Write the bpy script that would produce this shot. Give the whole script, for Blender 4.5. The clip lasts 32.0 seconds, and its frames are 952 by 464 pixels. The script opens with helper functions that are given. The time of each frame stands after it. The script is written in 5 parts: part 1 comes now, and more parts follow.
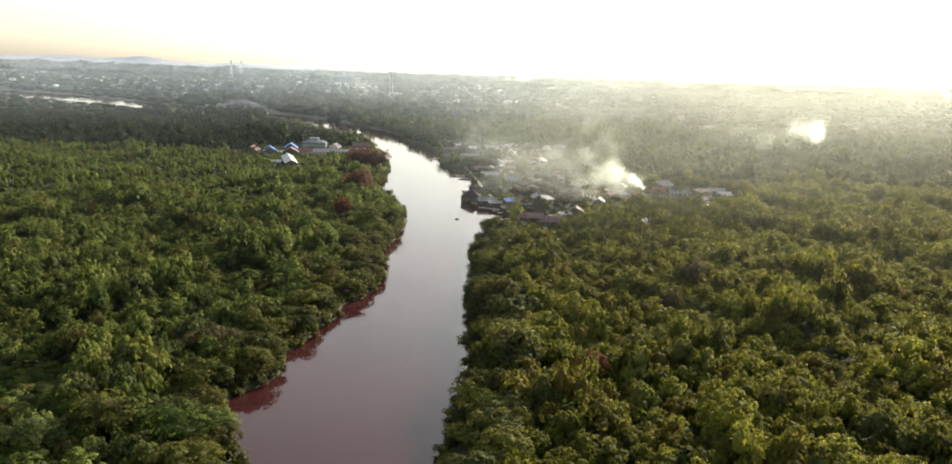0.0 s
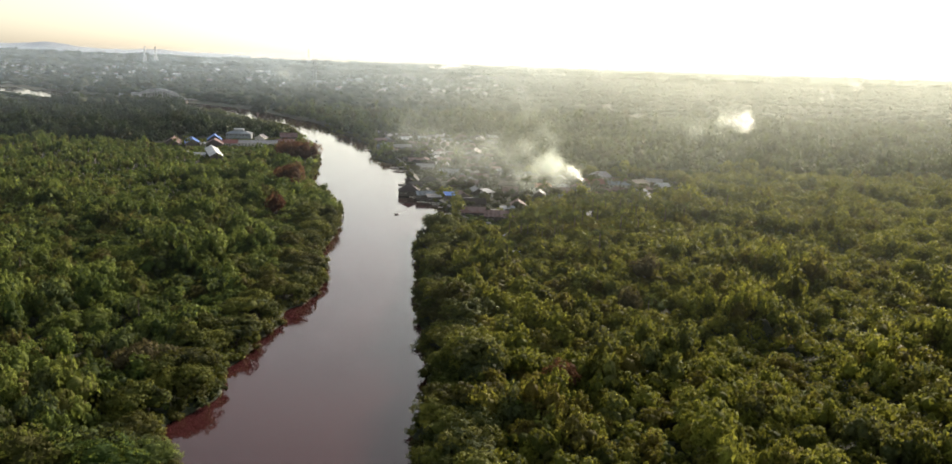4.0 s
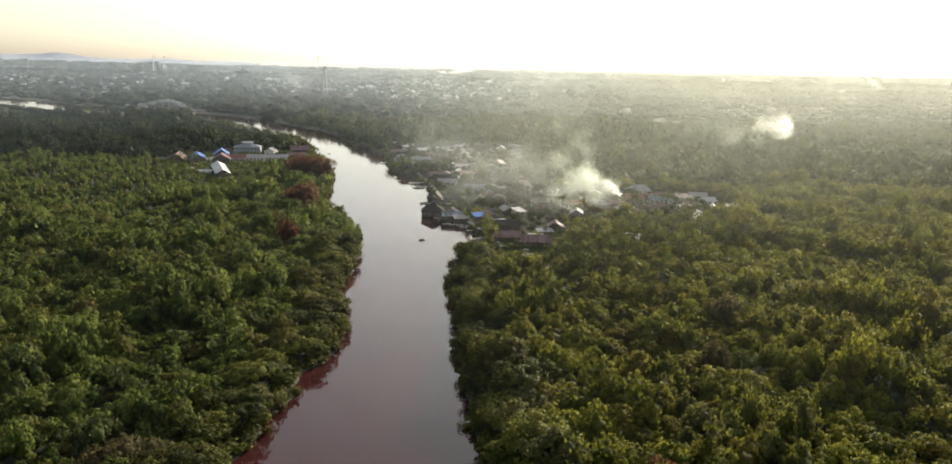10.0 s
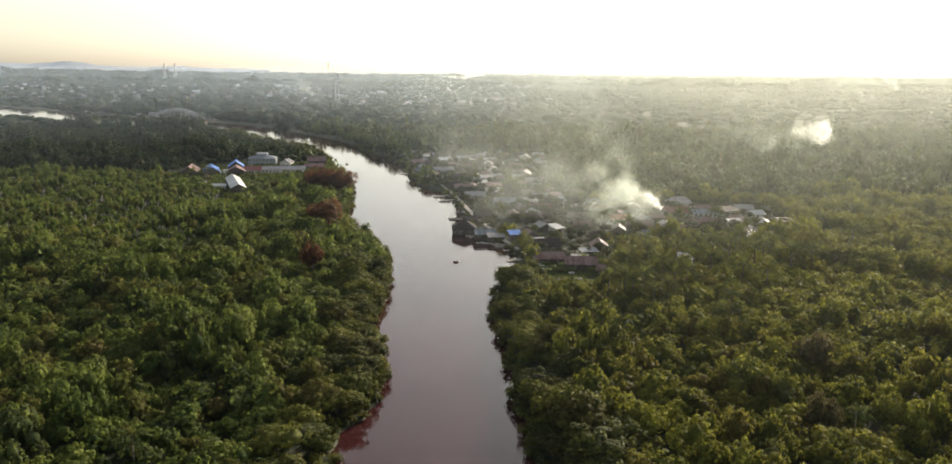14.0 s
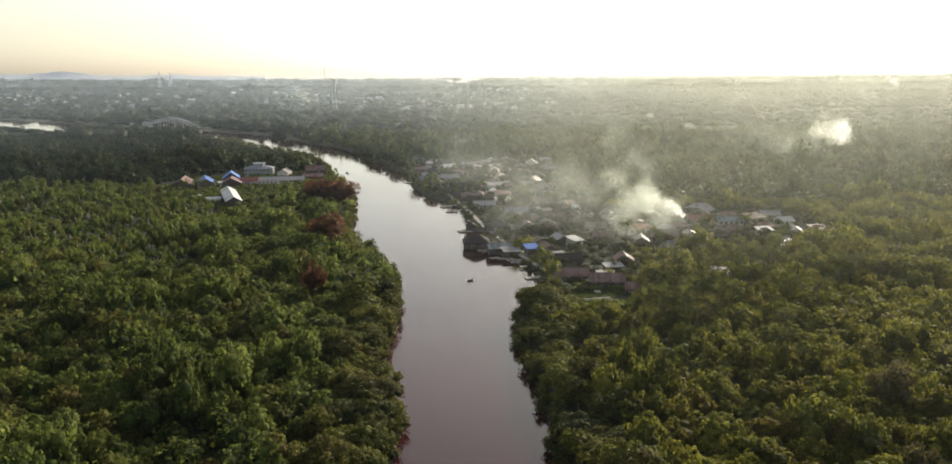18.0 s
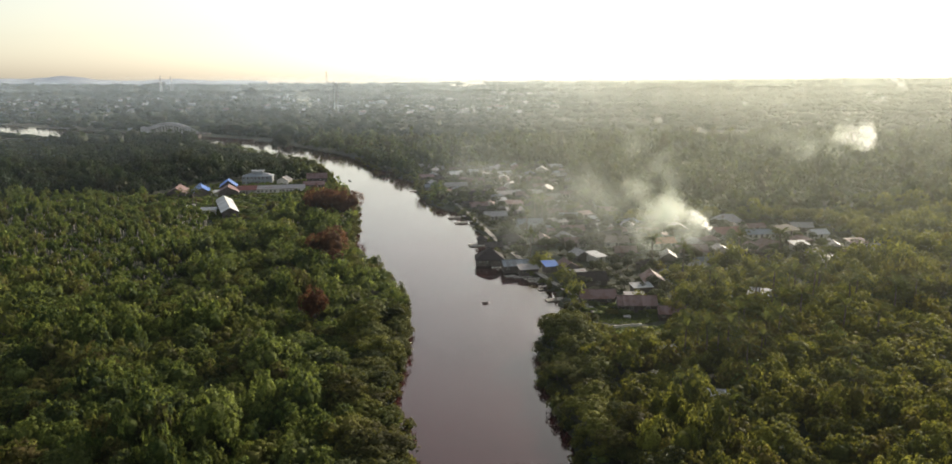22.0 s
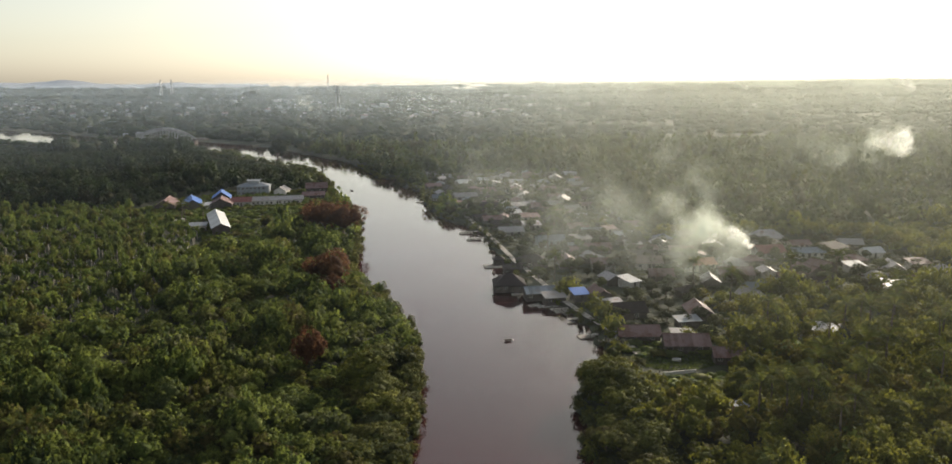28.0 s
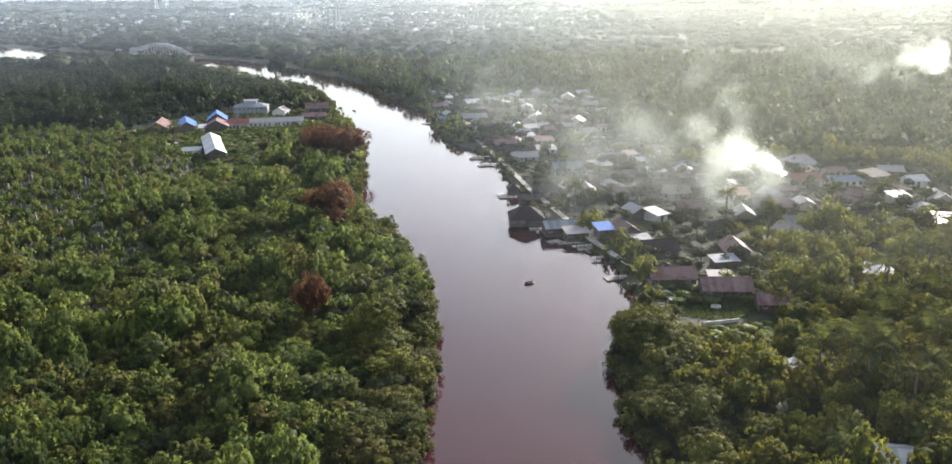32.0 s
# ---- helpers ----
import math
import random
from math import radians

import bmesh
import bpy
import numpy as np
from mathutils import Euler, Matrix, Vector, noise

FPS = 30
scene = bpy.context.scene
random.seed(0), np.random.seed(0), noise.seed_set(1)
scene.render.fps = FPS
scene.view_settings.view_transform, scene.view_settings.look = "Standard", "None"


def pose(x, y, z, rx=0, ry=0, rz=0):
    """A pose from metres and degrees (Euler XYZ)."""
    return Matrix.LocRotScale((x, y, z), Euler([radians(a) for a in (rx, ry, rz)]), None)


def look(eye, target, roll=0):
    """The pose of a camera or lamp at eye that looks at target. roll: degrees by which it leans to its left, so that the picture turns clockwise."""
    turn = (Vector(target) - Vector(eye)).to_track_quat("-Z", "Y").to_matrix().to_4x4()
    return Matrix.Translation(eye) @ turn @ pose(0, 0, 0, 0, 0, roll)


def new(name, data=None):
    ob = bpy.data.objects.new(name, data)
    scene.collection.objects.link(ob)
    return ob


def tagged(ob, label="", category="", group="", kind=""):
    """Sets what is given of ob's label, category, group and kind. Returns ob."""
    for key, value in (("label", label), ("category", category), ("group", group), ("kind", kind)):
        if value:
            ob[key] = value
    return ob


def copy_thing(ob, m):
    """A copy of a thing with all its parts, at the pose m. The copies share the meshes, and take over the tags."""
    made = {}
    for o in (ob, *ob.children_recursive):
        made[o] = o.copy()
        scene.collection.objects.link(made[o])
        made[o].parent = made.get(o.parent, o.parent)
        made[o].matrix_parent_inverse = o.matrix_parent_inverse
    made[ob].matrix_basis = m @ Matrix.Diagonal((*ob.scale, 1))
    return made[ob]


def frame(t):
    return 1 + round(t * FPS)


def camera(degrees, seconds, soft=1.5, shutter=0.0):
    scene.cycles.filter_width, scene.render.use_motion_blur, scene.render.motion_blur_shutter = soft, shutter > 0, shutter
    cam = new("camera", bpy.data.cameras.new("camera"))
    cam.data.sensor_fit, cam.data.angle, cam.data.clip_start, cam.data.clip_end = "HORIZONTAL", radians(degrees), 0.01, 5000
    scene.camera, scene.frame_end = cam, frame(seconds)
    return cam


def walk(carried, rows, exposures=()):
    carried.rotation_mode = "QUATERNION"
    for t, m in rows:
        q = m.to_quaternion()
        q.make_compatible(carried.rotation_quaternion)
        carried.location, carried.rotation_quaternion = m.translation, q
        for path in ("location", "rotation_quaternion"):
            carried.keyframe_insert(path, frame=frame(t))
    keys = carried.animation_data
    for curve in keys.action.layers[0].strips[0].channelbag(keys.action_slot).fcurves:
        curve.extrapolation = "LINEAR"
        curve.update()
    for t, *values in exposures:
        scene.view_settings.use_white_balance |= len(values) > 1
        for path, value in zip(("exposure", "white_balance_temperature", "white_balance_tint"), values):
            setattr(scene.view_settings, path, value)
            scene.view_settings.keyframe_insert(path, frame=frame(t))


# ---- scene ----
# The camera: a drone that flies level, about 65 m over the river.
cam = camera(60.1, 32.0, soft=1.6)
PATH = [  # seconds, x, y, z, yaw, pitch, roll
    (0, 1.85, 0.04, 63.84, -1.55, -11.02, 1.80),
    (0.5, 1.86, -0.04, 64.01, -5.87, -10.85, 1.71),
    (1, 1.83, -0.04, 64.12, -6.93, -10.78, 1.67),
    (1.5, 1.63, 0.29, 64.15, -7.50, -10.81, 1.67),
    (2, 1.02, 1.29, 64.17, -8.72, -10.85, 1.74),
    (2.5, -0.07, 3.12, 64.20, -8.41, -10.97, 1.89),
    (3, -1.50, 5.67, 64.26, -8.00, -11.22, 2.04),
    (3.5, -2.97, 8.68, 64.29, -7.53, -11.47, 2.11),
    (5.5, -7.38, 21.72, 64.26, -5.44, -11.82, 1.88),
    (6, -7.74, 24.81, 64.23, -5.54, -11.75, 1.77),
    (7, -7.68, 30.78, 64.22, -5.92, -11.63, 1.43),
    (8, -7.57, 36.84, 64.41, -6.16, -11.54, 1.28),
    (9, -7.98, 43.15, 64.79, -6.36, -11.46, 1.19),
    (10, -9.12, 49.79, 65.16, -6.13, -11.38, 1.22),
    (11, -10.88, 56.48, 65.42, -5.82, -11.36, 1.15),
    (12, -12.99, 63.02, 65.65, -5.61, -11.26, 1.06),
    (13, -14.97, 69.41, 65.83, -5.50, -11.17, 0.82),
    (14, -16.66, 75.57, 66.03, -5.43, -11.10, 0.65),
    (14.5, -17.40, 78.58, 66.04, -5.42, -11.08, 0.52),
    (16.5, -19.25, 90.09, 65.70, -5.30, -10.93, -0.02),
    (17, -19.53, 93.06, 65.61, -5.41, -10.90, -0.13),
    (18, -19.91, 99.14, 65.47, -5.54, -10.84, -0.27),
    (19, -20.24, 105.12, 65.36, -5.51, -10.75, -0.31),
    (20, -20.60, 111.24, 65.27, -5.53, -10.71, -0.37),
    (21, -21.05, 117.24, 65.17, -5.42, -10.64, -0.29),
    (22, -21.54, 123.17, 65.09, -5.39, -10.57, -0.34),
    (23, -21.89, 128.93, 64.97, -5.32, -10.51, -0.38),
    (24, -22.20, 134.52, 64.85, -5.28, -10.45, -0.39),
    (25, -22.51, 140.08, 64.83, -5.26, -10.41, -0.45),
    (25.5, -22.60, 142.84, 64.87, -5.28, -10.37, -0.45),
    (27.5, -23.08, 153.91, 65.19, -5.22, -10.40, -0.53),
    (28, -23.26, 156.54, 65.30, -5.24, -10.41, -0.56),
    (28.5, -23.42, 159.14, 65.40, -5.21, -10.39, -0.59),
    (29, -23.52, 161.77, 65.46, -5.15, -11.76, -0.67),
    (29.5, -23.56, 164.42, 65.47, -5.03, -12.88, -0.73),
    (30, -23.67, 167.01, 65.44, -5.00, -13.13, -0.77),
    (30.5, -23.88, 169.58, 65.40, -4.94, -14.41, -0.74),
    (31, -24.11, 172.05, 65.33, -4.87, -15.80, -0.76),
    (31.5, -24.36, 174.52, 65.27, -4.89, -16.19, -0.69),
    (32, -24.70, 177.04, 65.23, -4.96, -16.21, -0.67),
]
walk(cam, [(t, pose(x, y, z, 90 + pitch, 0, yaw) @ pose(0, 0, 0, 0, 0, roll)) for t, x, y, z, yaw, pitch, roll in PATH],
     exposures=[(0, 2.00, 6500, 11), (0.7, 1.88, 6500, 11), (1, 1.80, 6500, 11), (3, 1.76, 6500, 11), (9, 1.72, 6500, 11), (14, 1.68, 6500, 11), (20, 1.54, 6500, 11), (28, 1.36, 6450, 11), (29, 1.30, 6400, 11),
                (30, 1.60, 6200, 14), (31, 2.06, 5950, 15), (32, 2.28, 5800, 15)])

# ---- world, sun, exposure ----
SUN_UP, SUN_AZ = 18.0, 37.0  # degrees above the horizon, degrees clockwise from +y
sun_way = Vector((math.sin(radians(SUN_AZ)) * math.cos(radians(SUN_UP)), math.cos(radians(SUN_AZ)) * math.cos(radians(SUN_UP)), math.sin(radians(SUN_UP))))
world = bpy.data.worlds.new("sky")
scene.world = world
world.use_nodes = True
wn = world.node_tree
sky = wn.nodes.new("ShaderNodeTexSky")
sky.sky_type, sky.sun_disc = "NISHITA", False
sky.sun_elevation, sky.sun_rotation = radians(SUN_UP), radians(SUN_AZ)
sky.air_density, sky.dust_density, sky.ozone_density, sky.altitude = 1.0, 1.35, 1.5, 0.0
pale = wn.nodes.new("ShaderNodeHueSaturation")
pale.inputs["Saturation"].default_value = 0.45  # thick haze whitens the sky
cream = wn.nodes.new("ShaderNodeMix")  # and smoke warms it
cream.data_type, cream.blend_type = "RGBA", "MULTIPLY"
cream.inputs[0].default_value, cream.inputs[7].default_value = 1.0, (1.0, 0.965, 0.86, 1)
wn.links.new(sky.outputs[0], pale.inputs["Color"])
wn.links.new(pale.outputs[0], cream.inputs[6])
wn.links.new(cream.outputs[2], wn.nodes["Background"].inputs[0])
wn.nodes["Background"].inputs[1].default_value = 0.070
sun = new("sun", bpy.data.lights.new("sun", "SUN"))
sun.data.energy, sun.data.angle, sun.data.color = 3.0, radians(9.0), (1.0, 0.87, 0.68)
sun.matrix_world = look((0, 0, 500), Vector((0, 0, 500)) - sun_way)
scene.cycles.transparent_max_bounces = 120

# ---- materials ----
def material(name, rough=0.8, metal=0.0):
    m = bpy.data.materials.new(name)
    m.use_nodes = True
    p = m.node_tree.nodes["Principled BSDF"]
    p.inputs["Roughness"].default_value, p.inputs["Metallic"].default_value = rough, metal
    return m, m.node_tree, p


def noise_at(tree, scale, detail=4.0, rough=0.6, vector=None):
    n = tree.nodes.new("ShaderNodeTexNoise")
    n.inputs["Scale"].default_value, n.inputs["Detail"].default_value, n.inputs["Roughness"].default_value = scale, detail, rough
    if vector is not None:
        tree.links.new(vector, n.inputs["Vector"])
    return n.outputs["Fac"]


def ramp(tree, fac, stops):
    r = tree.nodes.new("ShaderNodeValToRGB")
    e = r.color_ramp.elements
    while len(e) < len(stops):
        e.new(0.5)
    for k, (at, c) in zip(e, stops):
        k.position, k.color = at, (*c, 1)
    tree.links.new(fac, r.inputs[0])
    return r.outputs[0]


def blend(tree, fac, a, b, how="MIX"):
    m = tree.nodes.new("ShaderNodeMix")
    m.data_type, m.blend_type = "RGBA", how
    for value, slot in ((fac, 0), (a, 6), (b, 7)):
        if isinstance(value, (int, float)):
            m.inputs[slot].default_value = value
        elif isinstance(value, tuple):
            m.inputs[slot].default_value = (*value, 1)
        else:
            tree.links.new(value, m.inputs[slot])
    return m.outputs[2]


def maths(tree, op, a, b=0.0, clamp=False):
    m = tree.nodes.new("ShaderNodeMath")
    m.operation, m.use_clamp = op, clamp
    for slot, v in enumerate((a, b)):
        if isinstance(v, (int, float)):
            m.inputs[slot].default_value = v
        else:
            tree.links.new(v, m.inputs[slot])
    return m.outputs[0]


def span(tree, v, a, b, c=0.0, d=1.0, smooth=True):
    m = tree.nodes.new("ShaderNodeMapRange")
    m.interpolation_type = "SMOOTHSTEP" if smooth else "LINEAR"
    tree.links.new(v, m.inputs[0])
    for slot, x in zip((1, 2, 3, 4), (a, b, c, d)):
        m.inputs[slot].default_value = x
    return m.outputs[0]


def bump(tree, p, height, strength, distance):
    b = tree.nodes.new("ShaderNodeBump")
    b.inputs["Strength"].default_value, b.inputs["Distance"].default_value = strength, distance
    tree.links.new(height, b.inputs["Height"])
    tree.links.new(b.outputs[0], p.inputs["Normal"])


def place_of(tree):
    return tree.nodes.new("ShaderNodeNewGeometry").outputs["Position"]


def worn(name, base, dark, scale=0.6, fine=6.0, rough=0.7, metal=0.0, relief=0.02, spread=0.25):
    """A paint, metal or wood surface with stains, grain and a tint of its own for each object."""
    m, t, p = material(name, rough, metal)
    at = place_of(t)
    stains = span(t, noise_at(t, scale, 5, 0.65, at), 0.42, 0.68)
    grain = noise_at(t, fine, 3, 0.6, at)
    c = blend(t, stains, base, dark)
    c = blend(t, span(t, grain, 0.3, 0.7, 0.0, 0.35), c, tuple(0.55 * v for v in base))
    own = t.nodes.new("ShaderNodeObjectInfo").outputs["Random"]
    hsv = t.nodes.new("ShaderNodeHueSaturation")
    t.links.new(c, hsv.inputs["Color"])
    t.links.new(span(t, own, 0, 1, 1 - spread, 1 + spread, False), hsv.inputs["Value"])
    t.links.new(hsv.outputs[0], p.inputs["Base Color"])
    t.links.new(span(t, stains, 0, 1, rough - 0.1, min(1.0, rough + 0.2), False), p.inputs["Roughness"])
    if relief:
        bump(t, p, grain, 0.5, relief)
    return m


def sheet_metal(name, base, rust=(0.16, 0.07, 0.04), rusted=0.5, rough=0.45, metal=0.0):
    """Corrugated roofing: ribs down the slope, rust in patches, each sheet with its own tint."""
    m, t, p = material(name, rough, metal)
    at = place_of(t)
    p.inputs["Specular IOR Level"].default_value = 0.12
    patch = span(t, noise_at(t, 0.35, 6, 0.7, at), rusted, rusted + 0.22)
    streak = noise_at(t, 2.5, 5, 0.7, at)
    c = blend(t, patch, base, rust)
    c = blend(t, span(t, streak, 0.35, 0.75, 0.0, 0.45), c, tuple(0.5 * v for v in base))
    own = t.nodes.new("ShaderNodeObjectInfo").outputs["Random"]
    hsv = t.nodes.new("ShaderNodeHueSaturation")
    t.links.new(c, hsv.inputs["Color"])
    t.links.new(span(t, own, 0, 1, 0.75, 1.2, False), hsv.inputs["Value"])
    t.links.new(hsv.outputs[0], p.inputs["Base Color"])
    w = t.nodes.new("ShaderNodeTexWave")
    w.inputs["Scale"].default_value = 1.6
    t.links.new(t.nodes.new("ShaderNodeTexCoord").outputs["Object"], w.inputs["Vector"])
    bump(t, p, w.outputs["Fac"], 0.4, 0.03)
    return m


def foliage(name, dark, mid, light, glow, sheen=0.7, share=0.44, brown=(0.115, 0.072, 0.028), grey=(0.085, 0.105, 0.06)):
    """Leaves: a tint for each crown, lighter and darker sprays, light that shines through."""
    m, t, p = material(name, sheen)
    at = place_of(t)
    each = t.nodes.new("ShaderNodeAttribute")
    each.attribute_name = "tree"
    v = t.nodes.new("ShaderNodeTexWhiteNoise")
    v.noise_dimensions = "1D"
    t.links.new(maths(t, "ADD", each.outputs["Fac"], t.nodes.new("ShaderNodeObjectInfo").outputs["Random"]), v.inputs["W"])
    tone = t.nodes.new("ShaderNodeSeparateColor")
    t.links.new(v.outputs["Color"], tone.inputs[0])
    broad = noise_at(t, 0.03, 4, 0.6, at)
    spray = t.nodes.new("ShaderNodeNewGeometry").outputs["Random Per Island"]
    mixv = maths(t, "ADD", maths(t, "MULTIPLY", tone.outputs[0], 0.70), maths(t, "MULTIPLY", broad, 0.46))
    mixv = maths(t, "ADD", mixv, maths(t, "MULTIPLY", maths(t, "SUBTRACT", spray, 0.5), 0.16))
    c = ramp(t, mixv, [(0.26, dark), (0.54, mid), (0.90, light)])
    c = blend(t, span(t, tone.outputs[1], 0.60, 0.95, 0.0, 0.7), c, brown)
    c = blend(t, span(t, tone.outputs[2], 0.72, 0.95, 0.0, 0.6), c, grey)
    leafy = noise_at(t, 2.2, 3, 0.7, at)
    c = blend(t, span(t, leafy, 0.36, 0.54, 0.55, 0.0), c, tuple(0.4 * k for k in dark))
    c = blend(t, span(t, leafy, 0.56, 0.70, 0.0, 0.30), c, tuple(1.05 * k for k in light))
    t.links.new(c, p.inputs["Base Color"])
    p.inputs["Specular IOR Level"].default_value = 0.06
    bump(t, p, leafy, 0.8, 0.4)
    thru = t.nodes.new("ShaderNodeBsdfTranslucent")
    t.links.new(blend(t, 0.6, c, glow), thru.inputs[0])
    mx = t.nodes.new("ShaderNodeMixShader")
    mx.inputs[0].default_value = share
    out = t.nodes["Material Output"]
    t.links.new(p.outputs[0], mx.inputs[1])
    t.links.new(thru.outputs[0], mx.inputs[2])
    t.links.new(mx.outputs[0], out.inputs[0])
    return m


M_LEAF = foliage("mixed_foliage", (0.024, 0.043, 0.016), (0.067, 0.105, 0.028), (0.195, 0.232, 0.055), (0.16, 0.195, 0.036))
# the warm lens glare over the east bank is partly in these colours
M_LEAF_EAST = foliage("glare_warmed_olive_foliage", (0.040, 0.054, 0.015), (0.100, 0.118, 0.022), (0.26, 0.27, 0.046), (0.215, 0.21, 0.028), brown=(0.13, 0.088, 0.030))
# own dark olive; the right bank's shade is put into it too
M_LEAF_BANK = foliage("dark_riverbank_foliage", (0.022, 0.033, 0.012), (0.066, 0.082, 0.019), (0.165, 0.172, 0.034), (0.13, 0.13, 0.025), share=0.34, brown=(0.075, 0.062, 0.022))
M_LEAF_YARD = foliage("dull_village_foliage", (0.020, 0.027, 0.014), (0.046, 0.056, 0.023), (0.105, 0.115, 0.040), (0.10, 0.105, 0.03), share=0.28, brown=(0.075, 0.055, 0.032))
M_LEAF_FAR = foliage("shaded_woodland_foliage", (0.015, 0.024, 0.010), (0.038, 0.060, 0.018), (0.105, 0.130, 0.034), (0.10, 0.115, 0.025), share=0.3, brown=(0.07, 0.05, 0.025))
M_LEAF_YOUNG = foliage("young_plantation_foliage", (0.036, 0.066, 0.018), (0.080, 0.122, 0.029), (0.17, 0.205, 0.053), (0.16, 0.195, 0.034))
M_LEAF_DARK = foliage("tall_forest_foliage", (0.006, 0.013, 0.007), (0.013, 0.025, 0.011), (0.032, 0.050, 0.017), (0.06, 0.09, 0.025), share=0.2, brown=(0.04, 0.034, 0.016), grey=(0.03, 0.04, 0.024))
M_LEAF_RED = foliage("red_brown_foliage", (0.05, 0.027, 0.016), (0.095, 0.05, 0.027), (0.15, 0.078, 0.04), (0.18, 0.08, 0.035), brown=(0.1, 0.05, 0.026), grey=(0.09, 0.06, 0.035))
M_LEAF_GREY = foliage("grey_brown_foliage", (0.045, 0.04, 0.02), (0.08, 0.07, 0.035), (0.12, 0.105, 0.055), (0.14, 0.12, 0.05))
M_LEAF_PALM = foliage("palm_frond_green", (0.02, 0.036, 0.011), (0.052, 0.078, 0.02), (0.12, 0.14, 0.04), (0.14, 0.15, 0.03), sheen=0.85)
M_BARK = worn("grey_brown_bark", (0.14, 0.11, 0.08), (0.06, 0.045, 0.035), 1.5, 9, 0.9, relief=0.05)
M_BARK_PALE = worn("pale_bark", (0.34, 0.31, 0.25), (0.16, 0.13, 0.10), 1.5, 9, 0.85, relief=0.03)
M_TIN = sheet_metal("weathered_tin", (0.31, 0.295, 0.30), rusted=0.54, rough=0.6)
M_TIN_WHITE = sheet_metal("white_zinc_sheet", (0.55, 0.55, 0.56), (0.30, 0.28, 0.26), 0.62, 0.5)
M_TIN_RUST = sheet_metal("rusted_tin", (0.20, 0.135, 0.135), (0.12, 0.06, 0.045), 0.45, 0.7)
M_TIN_RED = sheet_metal("red_painted_tin", (0.25, 0.105, 0.095), (0.16, 0.07, 0.06), 0.52, 0.55)
M_TIN_BLUE = sheet_metal("blue_painted_tin", (0.07, 0.17, 0.50), (0.16, 0.2, 0.32), 0.6, 0.45)
M_TIN_PALEBLUE = sheet_metal("pale_blue_tin", (0.20, 0.225, 0.26), (0.19, 0.17, 0.16), 0.5, 0.65)
M_SHINGLE = sheet_metal("dark_brown_shingle", (0.036, 0.027, 0.030), (0.024, 0.018, 0.019), 0.5, 0.85)
M_TILE_ORANGE = sheet_metal("orange_roof_tile", (0.42, 0.22, 0.14), (0.25, 0.13, 0.09), 0.5, 0.8)
M_PLANK = worn("weathered_plank", (0.095, 0.075, 0.066), (0.055, 0.043, 0.04), 0.8, 7, 0.85)
M_PLANK_PALE = worn("grey_plank", (0.40, 0.37, 0.33), (0.22, 0.2, 0.17), 0.8, 7, 0.85)
M_PLASTER = worn("pale_plaster", (0.60, 0.57, 0.52), (0.36, 0.33, 0.29), 0.5, 8, 0.85, relief=0.008)
M_PLASTER_BLUE = worn("blue_grey_plaster", (0.32, 0.345, 0.365), (0.22, 0.235, 0.25), 0.5, 8, 0.85, relief=0.008)
M_CONCRETE = worn("stained_concrete", (0.42, 0.41, 0.39), (0.25, 0.24, 0.22), 0.4, 8, 0.9, relief=0.01)
M_STEEL = worn("grey_painted_steel", (0.45, 0.46, 0.48), (0.2, 0.18, 0.17), 0.8, 6, 0.5)
M_DARK = worn("dark_opening", (0.03, 0.03, 0.032), (0.02, 0.02, 0.02), 0.5, 6, 0.4, relief=0.0)


def water_material():
    m, t, p = material("silty_river_water", 0.06)
    at = place_of(t)
    c = blend(t, span(t, noise_at(t, 0.02, 3, 0.5, at), 0.35, 0.65), (0.042, 0.0135, 0.0145), (0.034, 0.011, 0.012))
    t.links.new(c, p.inputs["Base Color"])
    p.inputs["IOR"].default_value = 1.33
    p.inputs["Specular IOR Level"].default_value = 0.7
    calm = span(t, noise_at(t, 0.012, 4, 0.6, at), 0.35, 0.7, 0.25, 1.0)
    small = noise_at(t, 0.9, 5, 0.65, at)
    b = t.nodes.new("ShaderNodeBump")
    b.inputs["Distance"].default_value = 0.05
    t.links.new(maths(t, "MULTIPLY", calm, 0.2), b.inputs["Strength"])
    t.links.new(small, b.inputs["Height"])
    t.links.new(b.outputs[0], p.inputs["Normal"])
    return m


def ground_material():
    m, t, p = material("undergrowth_and_mud", 0.95)
    at = place_of(t)
    c = ramp(t, noise_at(t, 0.05, 6, 0.7, at), [(0.32, (0.016, 0.024, 0.010)), (0.5, (0.026, 0.036, 0.013)), (0.68, (0.045, 0.043, 0.022))])
    c = blend(t, span(t, noise_at(t, 1.2, 4, 0.7, at), 0.4, 0.7, 0.0, 0.6), c, (0.018, 0.024, 0.01))
    fields = span(t, noise_at(t, 0.0035, 3, 0.5, at), 0.52, 0.58)
    sep = t.nodes.new("ShaderNodeSeparateXYZ")
    t.links.new(at, sep.inputs[0])
    c = blend(t, maths(t, "MULTIPLY", fields, span(t, sep.outputs[1], 800, 1100, 0.0, 0.5)), c, (0.05, 0.06, 0.024))
    t.links.new(c, p.inputs["Base Color"])
    bump(t, p, noise_at(t, 0.6, 5, 0.7, at), 0.8, 0.5)
    return m


